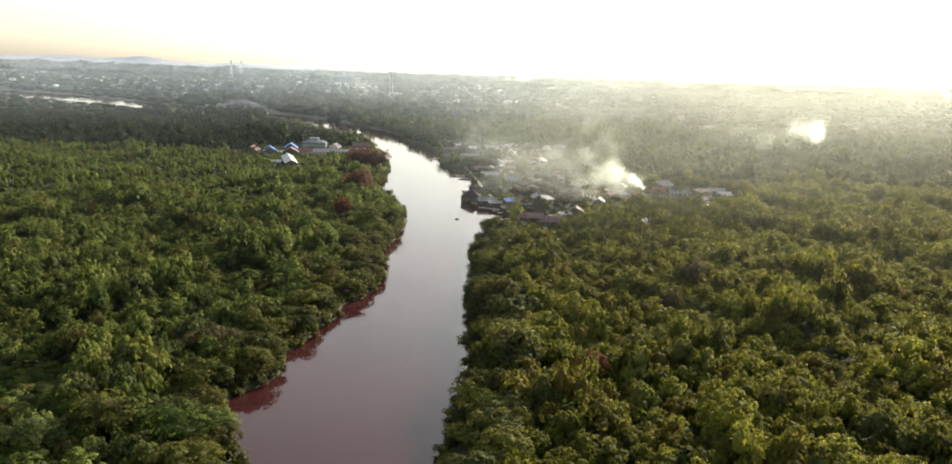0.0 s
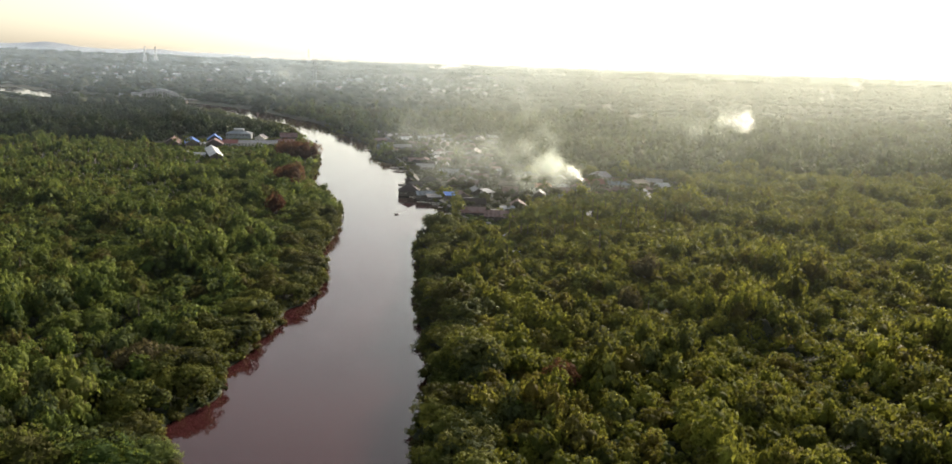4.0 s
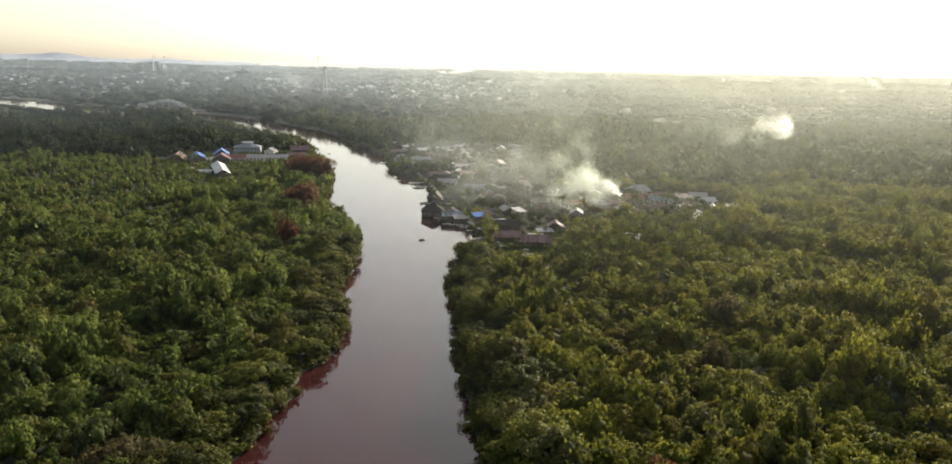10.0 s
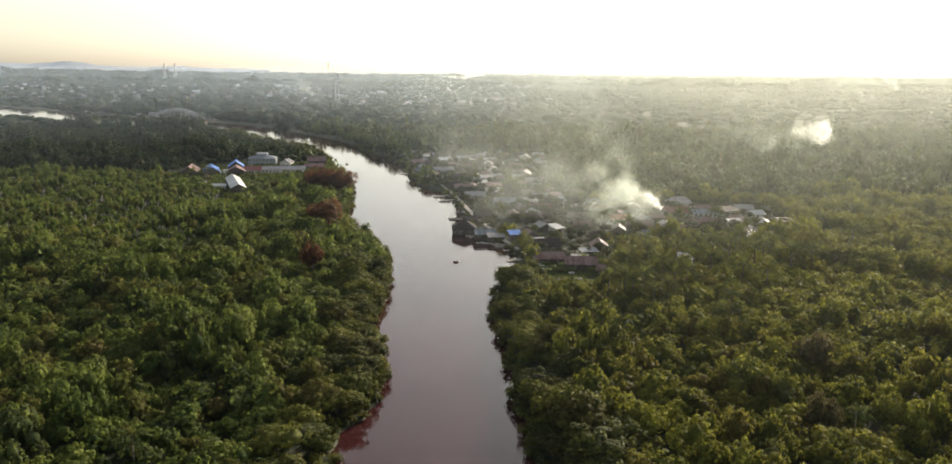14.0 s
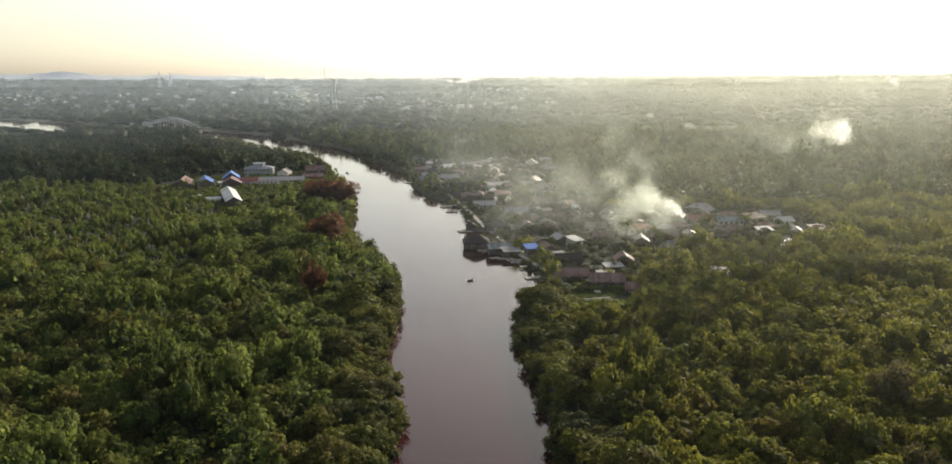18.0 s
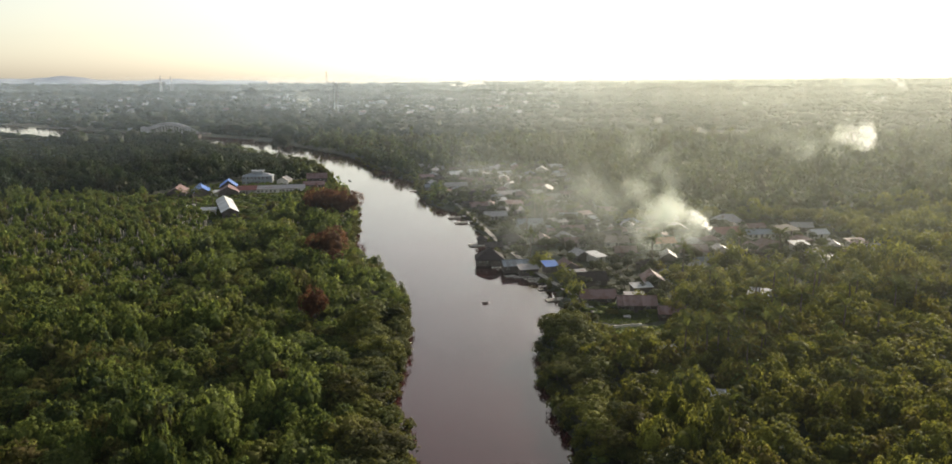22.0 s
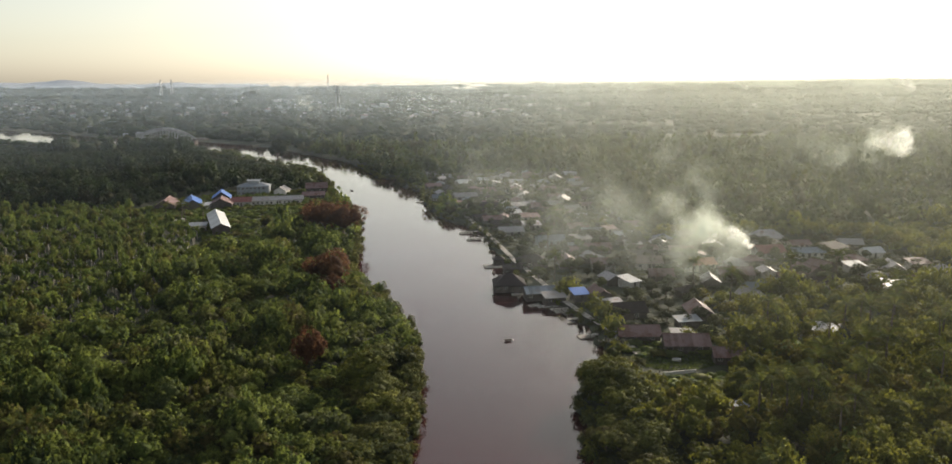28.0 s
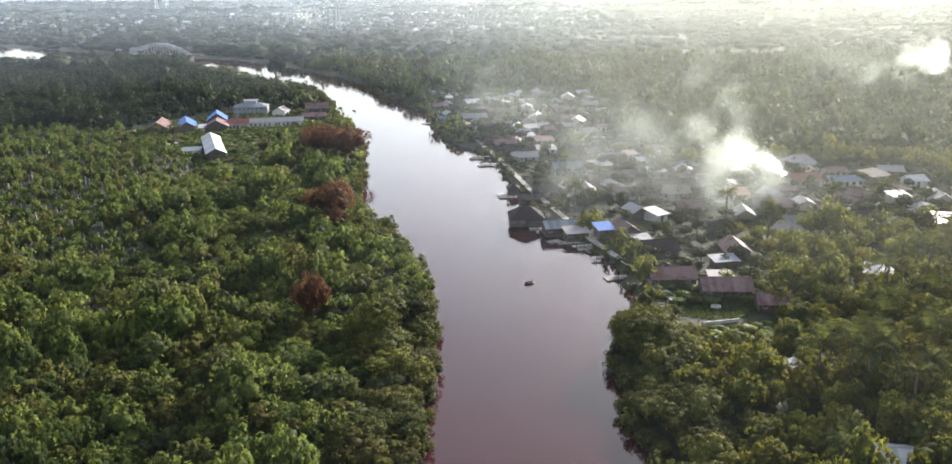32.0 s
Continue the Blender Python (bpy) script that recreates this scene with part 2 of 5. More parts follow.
def haze_material(name, density, rise, low, high, side, least):
    """Drifting wood smoke: mostly clear, scatters the light that falls on it; lies in soft banks over the land. Denser
    round the fires on the east side, which also paints in the sun-side glow.
    """
    m = bpy.data.materials.new(name)
    m.use_nodes = True
    t = m.node_tree
    t.nodes.remove(t.nodes["Principled BSDF"])
    at = place_of(t)
    sep = t.nodes.new("ShaderNodeSeparateXYZ")
    t.links.new(at, sep.inputs[0])
    d = maths(t, "MULTIPLY", span(t, sep.outputs[2], low, high, 1.0, 0.0), density)
    d = maths(t, "MULTIPLY", d, span(t, sep.outputs[2], 1.0, rise, 0.0, 1.0))
    d = maths(t, "MULTIPLY", d, span(t, noise_at(t, 0.005, 4, 0.55, at), 0.3, 0.7, 0.75, 1.25))
    d = maths(t, "MULTIPLY", d, span(t, sep.outputs[0], -0.7 * side, 1.15 * side, least, 1.35), True)
    clear, thru, mx = t.nodes.new("ShaderNodeBsdfTransparent"), t.nodes.new("ShaderNodeBsdfTranslucent"), t.nodes.new("ShaderNodeMixShader")
    # blue west and warm east tints paint in the sun-side glow of haze
    t.links.new(blend(t, span(t, sep.outputs[0], -0.6 * side, 0.8 * side), (0.32, 0.395, 0.48), (0.37, 0.405, 0.37)), thru.inputs[0])
    t.links.new(d, mx.inputs[0])
    t.links.new(clear.outputs[0], mx.inputs[1])
    t.links.new(thru.outputs[0], mx.inputs[2])
    t.links.new(mx.outputs[0], t.nodes["Material Output"].inputs[0])
    return m


def smoke_material(name, density, tint=(0.97, 0.985, 0.97)):
    """A wisp of smoke: thick at its heart, torn and clear towards its rim."""
    m = bpy.data.materials.new(name)
    m.use_nodes = True
    t = m.node_tree
    t.nodes.remove(t.nodes["Principled BSDF"])
    local = t.nodes.new("ShaderNodeTexCoord").outputs["Object"]
    far = t.nodes.new("ShaderNodeVectorMath")
    far.operation = "LENGTH"
    t.links.new(local, far.inputs[0])
    torn = noise_at(t, 0.10, 4, 0.55, place_of(t))
    r = maths(t, "ADD", far.outputs["Value"], maths(t, "MULTIPLY", maths(t, "SUBTRACT", torn, 0.5), 1.3))
    d = maths(t, "MULTIPLY", span(t, r, 0.15, 0.85, 1.0, 0.0), density)
    d = maths(t, "MULTIPLY", d, span(t, far.outputs["Value"], 0.6, 0.98, 1.0, 0.0), True)
    clear, thru, soft = (t.nodes.new("ShaderNodeBsdf" + k) for k in ("Transparent", "Translucent", "Diffuse"))
    both, mx = t.nodes.new("ShaderNodeMixShader"), t.nodes.new("ShaderNodeMixShader")
    thru.inputs[0].default_value = soft.inputs[0].default_value = (*tint, 1)
    both.inputs[0].default_value = 0.22
    t.links.new(thru.outputs[0], both.inputs[1])
    t.links.new(soft.outputs[0], both.inputs[2])
    t.links.new(d, mx.inputs[0])
    t.links.new(clear.outputs[0], mx.inputs[1])
    t.links.new(both.outputs[0], mx.inputs[2])
    t.links.new(mx.outputs[0], t.nodes["Material Output"].inputs[0])
    return m


# haze over the far hills is put in as a pale glow
M_HILL = bpy.data.materials.new("hill_haze_glow")
M_HILL.use_nodes = True
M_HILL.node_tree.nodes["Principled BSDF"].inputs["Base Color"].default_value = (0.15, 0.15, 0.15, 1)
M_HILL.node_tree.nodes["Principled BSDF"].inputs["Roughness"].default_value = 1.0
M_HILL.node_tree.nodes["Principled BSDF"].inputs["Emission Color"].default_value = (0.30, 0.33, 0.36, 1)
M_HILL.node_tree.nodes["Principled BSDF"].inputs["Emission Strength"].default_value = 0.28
M_WATER, M_GROUND = water_material(), ground_material()


# ---- mesh helpers ----
def mesh_np(name, verts, quads=None, tris=None, mat=None, smooth=False, normals=None):
    me = bpy.data.meshes.new(name)
    verts = np.asarray(verts, np.float32).reshape(-1, 3)
    q = np.zeros((0, 4), np.int32) if quads is None else np.asarray(quads, np.int32).reshape(-1, 4)
    r = np.zeros((0, 3), np.int32) if tris is None else np.asarray(tris, np.int32).reshape(-1, 3)
    me.vertices.add(len(verts))
    me.vertices.foreach_set("co", verts.ravel())
    me.loops.add(4 * len(q) + 3 * len(r))
    me.loops.foreach_set("vertex_index", np.concatenate([q.ravel(), r.ravel()]))
    me.polygons.add(len(q) + len(r))
    me.polygons.foreach_set("loop_start", np.concatenate([np.arange(len(q)) * 4, 4 * len(q) + np.arange(len(r)) * 3]).astype(np.int32))
    me.polygons.foreach_set("use_smooth", np.full(len(q) + len(r), smooth))
    if mat:
        me.materials.append(mat)
    me.update(calc_edges=True)
    if normals is not None:
        me.normals_split_custom_set_from_vertices(normals)
    return me


def part(name, bm, mat, parent, label="", smooth=False):
    me = bpy.data.meshes.new(name)
    bm.to_mesh(me)
    bm.free()
    me.materials.append(mat)
    if smooth:
        for f in me.polygons:
            f.use_smooth = True
    ob = new(name, me)
    ob.parent = parent
    if label:
        tagged(ob, label)
    return ob


def empty(name, m, label, category, group=""):
    ob = new(name)
    ob.empty_display_size = 0.5
    ob.matrix_world = m
    return tagged(ob, label, category, group)


def box(bm, x0, x1, y0, y1, z0, z1, bevel=0.0):
    r = bmesh.ops.create_cube(bm, size=1.0, matrix=Matrix.LocRotScale(((x0 + x1) / 2, (y0 + y1) / 2, (z0 + z1) / 2), None, (x1 - x0, y1 - y0, z1 - z0)))
    if bevel:
        bmesh.ops.bevel(bm, geom=list({e for v in r["verts"] for e in v.link_edges}), offset=bevel, segments=1, affect="EDGES")
    return bm


def boxed(*a):
    return box(bmesh.new(), *a)


def bar(bm, a, b, r, sides=6, r2=None):
    a, b = Vector(a), Vector(b)
    d = b - a
    m = Matrix.Translation((a + b) / 2) @ d.to_track_quat("Z", "Y").to_matrix().to_4x4()
    bmesh.ops.create_cone(bm, cap_ends=True, segments=sides, radius1=r, radius2=r if r2 is None else r2, depth=d.length, matrix=m)
    return bm


# ---- the plan: river banks from south to north ----
LEFT_BANK = [(-20, -700), (-24, -200), (-22, 0), (-26, 80), (-32, 124), (-42, 149), (-35, 160), (-34, 180), (-29, 202), (-27, 220), (-20, 235), (-20, 262), (-24, 284), (-21, 300), (-19.3, 330), (-19.2, 358),
             (-23, 378), (-28, 404), (-38, 420), (-40, 440), (-40, 490), (-43, 545), (-49, 590), (-64, 640), (-67, 690), (-82, 762), (-100, 805), (-114, 828), (-138, 858), (-160, 908), (-181, 957), (-214, 1005), (-255, 1030), (-330, 1065),
             (-430, 1125), (-560, 1240), (-700, 1400), (-1200, 1800), (-3000, 2600)]
RIGHT_BANK = [(16, -700), (8, -200), (4, 0), (0, 80), (1, 130), (3, 150), (6, 170), (6.2, 200), (6.2, 226), (8.2, 250), (8.2, 285), (10, 305), (14, 322), (25, 338), (25, 352), (24, 379), (17, 393), (13, 410),
              (12, 440), (12, 492), (9, 515), (4, 530), (-4, 545), (-9, 576), (-12, 613), (-12, 648), (-22, 672), (-25, 712), (-39, 725), (-52, 790), (-70, 850), (-100, 908), (-130, 972), (-190, 1062), (-280, 1145), (-420, 1255), (-560, 1390), (-700, 1530), (-1200, 1900), (-3000, 2700)]
LB, RB = np.array(LEFT_BANK, float), np.array(RIGHT_BANK, float)


def wiggle(y, k):
    return 0.9 * np.sin(y * 0.31 + k) + 0.6 * np.sin(y * 0.73 + 2.1 * k) + 0.35 * np.sin(y * 1.7 + k)


def left_x(y):
    return np.interp(y, LB[:, 1], LB[:, 0]) + wiggle(np.asarray(y), 0.4)


def right_x(y):
    return np.interp(y, RB[:, 1], RB[:, 0]) + wiggle(np.asarray(y), 2.3)


def ashore(x, y):
    """Metres from the water's edge, along x; negative in the river."""
    return np.maximum(left_x(y) - x, x - right_x(y))


def ground_z(x, y):
    s = ashore(x, y)
    z = np.clip(s * 1.1 - 0.4, -2.0, 0.9)
    far = np.hypot(x, y)
    return z + 41.0 * np.clip((far - 1500) / 3400, 0, 1) ** 1.6


# ---- ground and river ----
def line(a, b, step):
    return np.linspace(a, b, max(2, int(round((b - a) / step)) + 1))[:-1]


gx = np.concatenate([line(-4800, -1400, 170), line(-1400, -420, 28), line(-420, -150, 12), line(-150, 60, 2.2), line(60, 400, 20), line(400, 1400, 60), line(1400, 4800, 170), [4800]])
gy = np.concatenate([line(-900, 40, 40), line(40, 660, 3.5), line(660, 1500, 12), line(1500, 2600, 60), line(2600, 4850, 150), [4850]])
X, Y = np.meshgrid(gx, gy)
Z = ground_z(X, Y)
n1, n2 = Y.shape
idx = np.arange(n1 * n2).reshape(n1, n2)
quads = np.stack([idx[:-1, :-1], idx[:-1, 1:], idx[1:, 1:], idx[1:, :-1]], -1)
ground = tagged(new("ground", mesh_np("ground", np.stack([X, Y, Z], -1), quads, mat=M_GROUND, smooth=True)), "flat muddy river plain with dark undergrowth", "ground", kind="structure")

wy = np.concatenate([line(-700, 0, 50), line(0, 1500, 10), line(1500, 2700, 60), [2700]])
edge = np.stack([np.stack([np.interp(wy, LB[:, 1], LB[:, 0]) - 9, wy, 0 * wy], -1), np.stack([np.interp(wy, RB[:, 1], RB[:, 0]) + 9, wy, 0 * wy], -1)], 1)
k = np.arange(len(wy) - 1) * 2
water_q = np.stack([k, k + 1, k + 3, k + 2], -1)
river = tagged(new("river", mesh_np("river", edge, water_q, mat=M_WATER)), "smooth reddish-brown silty river mirroring the pale sky", "river", kind="structure")

# ---- trees ----
ICO_V, ICO_F = [], []
_b = bmesh.new()
bmesh.ops.create_icosphere(_b, subdivisions=1, radius=1.0)
_b.verts.ensure_lookup_table()
ICO_V = np.array([v.co[:] for v in _b.verts])
ICO_F = np.array([[v.index for v in f.verts] for f in _b.faces])
_b.free()
OCT_V = np.array([(1, 0, 0), (0, 1, 0), (-1, 0, 0), (0, -1, 0), (0, 0, 1), (0, 0, -1)], float)
OCT_F = np.array([(0, 1, 4), (1, 2, 4), (2, 3, 4), (3, 0, 4), (1, 0, 5), (2, 1, 5), (3, 2, 5), (0, 3, 5)])


def unit(v):
    return v / np.maximum(np.linalg.norm(v, axis=-1, keepdims=True), 1e-6)


def leaf_kites(rng, centres, out, size):
    """A pointed spray of leaves at each centre, roughly facing out."""
    n = len(centres)
    nrm = unit(out + 0.55 * rng.normal(size=(n, 3)))
    tan = unit(np.cross(nrm, rng.normal(size=(n, 3))))
    bit = np.cross(nrm, tan)
    s = size * rng.uniform(0.65, 1.35, (n, 1))
    wide = rng.uniform(0.28, 0.48, (n, 1))
    v = np.stack([centres - tan * s * 0.5 - nrm * s * 0.10, centres - bit * s * wide + nrm * s * 0.05, centres + tan * s * 0.62 - nrm * s * 0.22, centres + bit * s * wide + nrm * s * 0.05], 1)
    return v.reshape(-1, 3), np.arange(4 * n).reshape(n, 4)


def leaf_tips(rng, centres, out, size):
    """A small three-cornered leaf tip at each centre, roughly facing out."""
    n = len(centres)
    nrm = unit(out + 0.45 * rng.normal(size=(n, 3)))
    tan = unit(np.cross(nrm, rng.normal(size=(n, 3))))
    bit = np.cross(nrm, tan)
    s = size * rng.uniform(0.6, 1.4, (n, 1))
    v = np.stack([centres + tan * s * 0.62 - nrm * s * 0.16, centres - tan * s * 0.38 + bit * s * 0.46, centres - tan * s * 0.38 - bit * s * 0.46], 1)
    return v.reshape(-1, 3), np.arange(3 * n).reshape(n, 3)


def crown(rng, lobes, puffs, per, leaf, core=0.8, flat=0.76, spread=0.66, cheap=False, swell=1.0):
    """A crown about 1 wide (radius) and 1.5 high from its base at z = 0: lobes, each hung with rounded puffs of leaf tips. Returns vertices, quads, triangles, normals."""
    ang = rng.uniform(0, 6.283, lobes) + np.arange(lobes) * 2.4
    rad = spread * np.sqrt(rng.uniform(0.05, 1, lobes))
    rad[0] = 0.05
    lr = rng.uniform(0.34, 0.56, lobes) * (1.25 if lobes < 3 else 1.0)
    cz = 0.90 - 0.48 * rad + rng.uniform(-0.22, 0.16, lobes)
    c = np.stack([rad * np.cos(ang), rad * np.sin(ang), cz], -1)
    squash = np.array([1, 1, flat])
    vs, tr, ns = [], [], []
    CV, CF = (OCT_V * 1.15, OCT_F) if cheap else (ICO_V, ICO_F)
    for i in range(lobes):
        ns.append(unit(CV))
        vs.append(c[i] + CV * lr[i] * core * squash * rng.uniform(0.82, 1.1, (len(CV), 1)))
        tr.append(CF + i * len(CV))
    nv = lobes * len(CV)
    # puffs sit where no other lobe covers them
    which = rng.choice(lobes, puffs * 8, p=lr**2 / (lr**2).sum())
    d = unit(rng.normal(size=(puffs * 8, 3)) + np.array([0, 0, 0.45]))
    pc = c[which] + d * lr[which][:, None] * squash
    free = d[:, 2] > -0.45
    for j in range(lobes):
        free &= (which == j) | (np.linalg.norm((pc - c[j]) / squash, axis=1) > 0.86 * lr[j])
    pick = np.flatnonzero(free)[:puffs]
    pc, d = pc[pick], d[pick]
    pr = rng.uniform(0.11, 0.24, len(pick)) * swell
    k = np.repeat(np.arange(len(pick)), per)
    e = unit(rng.normal(size=(len(k), 3)) + 0.75 * d[k] + np.array([0, 0, 0.25]))
    p = pc[k] + e * (pr[k] * rng.uniform(0.75, 1.12, len(k)))[:, None]
    lv, lt = leaf_tips(rng, p, e, leaf)
    soft = unit(e + 0.5 * d[k] + 0.22 * rng.normal(size=e.shape))
    return np.concatenate([np.concatenate(vs), lv]), np.zeros((0, 4), int), np.concatenate([*tr, lt + nv]), np.concatenate([*ns, np.repeat(soft, 3, 0)])


def lump(rng, leaves, leaf):
    v = ICO_V * np.array([0.95, 0.95, 0.62]) * rng.uniform(0.75, 1.15, (len(ICO_V), 1)) + np.array([0, 0, 0.75])
    d = unit(rng.normal(size=(leaves, 3)) + np.array([0, 0, 0.5]))
    lv, lq = leaf_kites(rng, np.array([0, 0, 0.75]) + d * np.array([0.98, 0.98, 0.7]), d, leaf)
    return np.concatenate([v, lv]), lq + len(v), ICO_F, np.concatenate([ICO_V, np.repeat(d, 4, 0)])


def forest(name, spots, kinds, mat, label, rng):
    """All trees of a stretch that nobody could count, as one mesh. spots: rows of x, y, z, radius, height."""
    vs, qs, ts, ns, at, own = [], [], [], [], 0, []
    dice = np.random.default_rng(len(spots))
    which = rng.integers(0, len(kinds), len(spots))
    for k, (v, q, t, nv) in enumerate(kinds):
        s = spots[which == k]
        if not len(s):
            continue
        a = rng.uniform(0, 6.283, len(s))
        ca, sa = np.cos(a)[:, None], np.sin(a)[:, None]
        x = (v[None, :, 0] * ca - v[None, :, 1] * sa) * s[:, 3:4] + s[:, 0:1]
        y = (v[None, :, 0] * sa + v[None, :, 1] * ca) * s[:, 3:4] * rng.uniform(0.85, 1.15, (len(s), 1)) + s[:, 1:2]
        z = v[None, :, 2] * s[:, 4:5] / 1.5 + s[:, 2:3]
        vs.append(np.stack([x, y, z], -1).reshape(-1, 3))
        nx, ny = nv[None, :, 0] * ca - nv[None, :, 1] * sa, nv[None, :, 0] * sa + nv[None, :, 1] * ca
        ns.append(np.stack([nx, ny, nv[None, :, 2] + 0 * nx], -1).reshape(-1, 3))
        shift = (at + np.arange(len(s)) * len(v))[:, None, None]
        qs.append((q[None] + shift).reshape(-1, 4))
        ts.append((t[None] + shift).reshape(-1, 3))
        at += len(s) * len(v)
        own.append(np.repeat(dice.uniform(0, 50, len(s)), len(v)))
    me = mesh_np(name, np.concatenate(vs), np.concatenate(qs), np.concatenate(ts), mat, True, np.concatenate(ns))
    me.attributes.new("tree", "FLOAT", "POINT").data.foreach_set("value", np.concatenate(own).astype(np.float32))
    return tagged(new(name, me), label, "trees", kind="stuff")


def scatter(rng, x0, x1, y0, y1, step):
    xs, ys = np.meshgrid(np.arange(x0, x1, step), np.arange(y0, y1, step))
    xs = xs + (np.arange(xs.shape[0]) % 2)[:, None] * step * 0.5
    p = np.stack([xs.ravel(), ys.ravel()], -1)
    return p + rng.uniform(-0.42, 0.42, p.shape) * step


def in_view(x, y, margin=45):
    """The wedge of land that lies ahead of the flight."""
    return (x < 0.80 * (y + 20) + margin) & (x > -0.57 * (y + 20) - margin)


# clearings: x, y, radius along x, radius along y
CLEAR = [(-105, 533, 17, 24), (-108, 590, 50, 62), (-85, 600, 26, 50), (-109, 645, 18, 14), (-72, 650, 12, 14), (39, 329, 12, 17), (41.3, 272, 5.4, 5.0), (41, 302, 5, 5), (82, 344, 6, 7), (31.5, 347, 3.5, 11), (-81, 147, 13, 18), (28, 383, 5, 7), (47, 399, 7, 7), (17, 395, 6, 6)]
VILLAGE = [(30, 345, 62, 395), (14, 395, 70, 480), (60, 385, 160, 470), (5, 480, 75, 620), (-8, 590, 95, 720)]  # x0, y0, x1, y1


def open_ground(x, y):
    o = np.zeros(len(x), bool)
    for cx, cy, rx, ry in CLEAR:
        o |= ((x - cx) / rx) ** 2 + ((y - cy) / ry) ** 2 < 1
    return o


def in_village(x, y):
    o = np.zeros(len(x), bool)
    for x0, y0, x1, y1 in VILLAGE:
        o |= (x > x0) & (x < x1) & (y > y0) & (y < y1)
    return o


def plantation(x, y):
    """The young plantation behind the left bank."""
    return (x < -95 - 0.12 * (y - 400)) & (y > 375) & (y < 585) & (x > -420)


def tall_wood(x, y):
    return (x < left_x(y) - 25) & (y >= 585) & (y < 1000) & (x < -40)


rng = np.random.default_rng(7)
KIND_NEAR = [crown(rng, 6, 30, 17, 0.115) for _ in range(9)]
KIND_MID = [crown(rng, 3, 16, 9, 0.165, spread=0.52, cheap=True, swell=1.35) for _ in range(8)]
KIND_FAR = [crown(rng, 2, 7, 5, 0.33, spread=0.45, cheap=True, swell=1.7) for _ in range(8)]
KIND_SLIM = [crown(rng, 3, 11, 6, 0.24, spread=0.5, flat=0.95, cheap=True, swell=1.35) for _ in range(6)]
KIND_LOW = [crown(rng, 2, 8, 6, 0.26, spread=0.4, cheap=True, swell=1.6) for _ in range(6)]
KIND_LUMP = [lump(rng, 3, 0.7) for _ in range(8)]


def mound(x, y):
    """Where the canopy swells into broad heaps: 0 to 1."""
    u, v = x + 9 * np.sin(y * 0.05 + 1.0), y + 9 * np.sin(x * 0.043 + 2.2)
    f = np.sin(u * 0.145) * np.sin(v * 0.118 + 0.7) + 0.7 * np.sin(u * 0.071 + 2.0) * np.sin(v * 0.062 + 1.1)
    return np.clip(0.45 + 0.5 * f, 0, 1) ** 1.6


def spots_of(p, rng, r0, r1, h0, h1, sink=0.0):
    n = len(p)
    big = rng.uniform(0, 1, n) ** 2.0
    patch = 0.5 + 0.5 * np.sin(p[:, 0] * 0.043 + 1.3) * np.sin(p[:, 1] * 0.037 + 0.6)
    size = np.clip(0.72 * big + 0.34 * patch, 0, 1)
    shore = np.clip(ashore(p[:, 0], p[:, 1]) / 14.0, 0.0, 1.0)
    h = (h0 + (h1 - h0) * size) * (0.62 + 0.38 * shore) * (1 + (0.8 * mound(p[:, 0], p[:, 1]) - 0.28) * shore * ~in_village(p[:, 0], p[:, 1]))
    low = (p[:, 1] > 840) & (p[:, 1] < 1500) & (p[:, 0] < left_x(p[:, 1]))
    h = np.where(low, np.minimum(h * 0.7, 9.0), h)
    # growth stays low before the far bend of the river
    ahead = np.interp(-p[:, 0], -LB[22:, 0], LB[22:, 1]) - p[:, 1]
    h = np.where((p[:, 1] > 690) & (p[:, 0] < left_x(p[:, 1])) & (ahead > 0), np.minimum(h, np.where(p[:, 0] < -205, np.maximum(np.where(p[:, 0] < -340, 5.0, 8.0), 0.09 * ahead), np.maximum(3.2, 0.07 * ahead)) * rng.uniform(0.7, 1.5, n)), h)
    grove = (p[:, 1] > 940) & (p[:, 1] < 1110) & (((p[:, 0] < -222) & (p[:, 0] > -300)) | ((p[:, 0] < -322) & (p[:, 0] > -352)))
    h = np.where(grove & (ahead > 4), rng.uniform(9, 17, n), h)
    # a belt of tall trees behind the village
    h = np.where((p[:, 0] > -30) & (p[:, 0] < 240) & (p[:, 1] > 722) & (p[:, 1] < 850), h * 1.2, h)
    # low growth before the lawn of the brown-roofed house
    h = np.where((p[:, 0] > 24) & (p[:, 0] < 58) & (p[:, 1] > 298) & (p[:, 1] < 336), np.minimum(h, 4.2 + 1.6 * big), h)
    # the palm grove behind the spit
    h = np.where((p[:, 0] > 42) & (p[:, 0] < 112) & (p[:, 1] > 276) & (p[:, 1] < 350), np.minimum(h, 5.0 + 2.6 * big), h)
    # scrub before the barn and round the hidden hut
    h = np.where((np.abs(p[:, 0] + 100) < 20) & (p[:, 1] > 462) & (p[:, 1] < 516), np.minimum(h, 2.6 + 1.6 * big), h)
    giant = np.where(np.random.default_rng(n).uniform(size=n) < 0.06, 1.3, 1.0)
    r = np.minimum((r0 + (r1 - r0) * size) * giant, np.maximum(1.6, ashore(p[:, 0], p[:, 1]) + 0.2))
    return np.stack([p[:, 0], p[:, 1], ground_z(p[:, 0], p[:, 1]) - sink, r, h * (0.5 + 0.5 * giant)], -1)


def keep(p, m):
    return p[m]


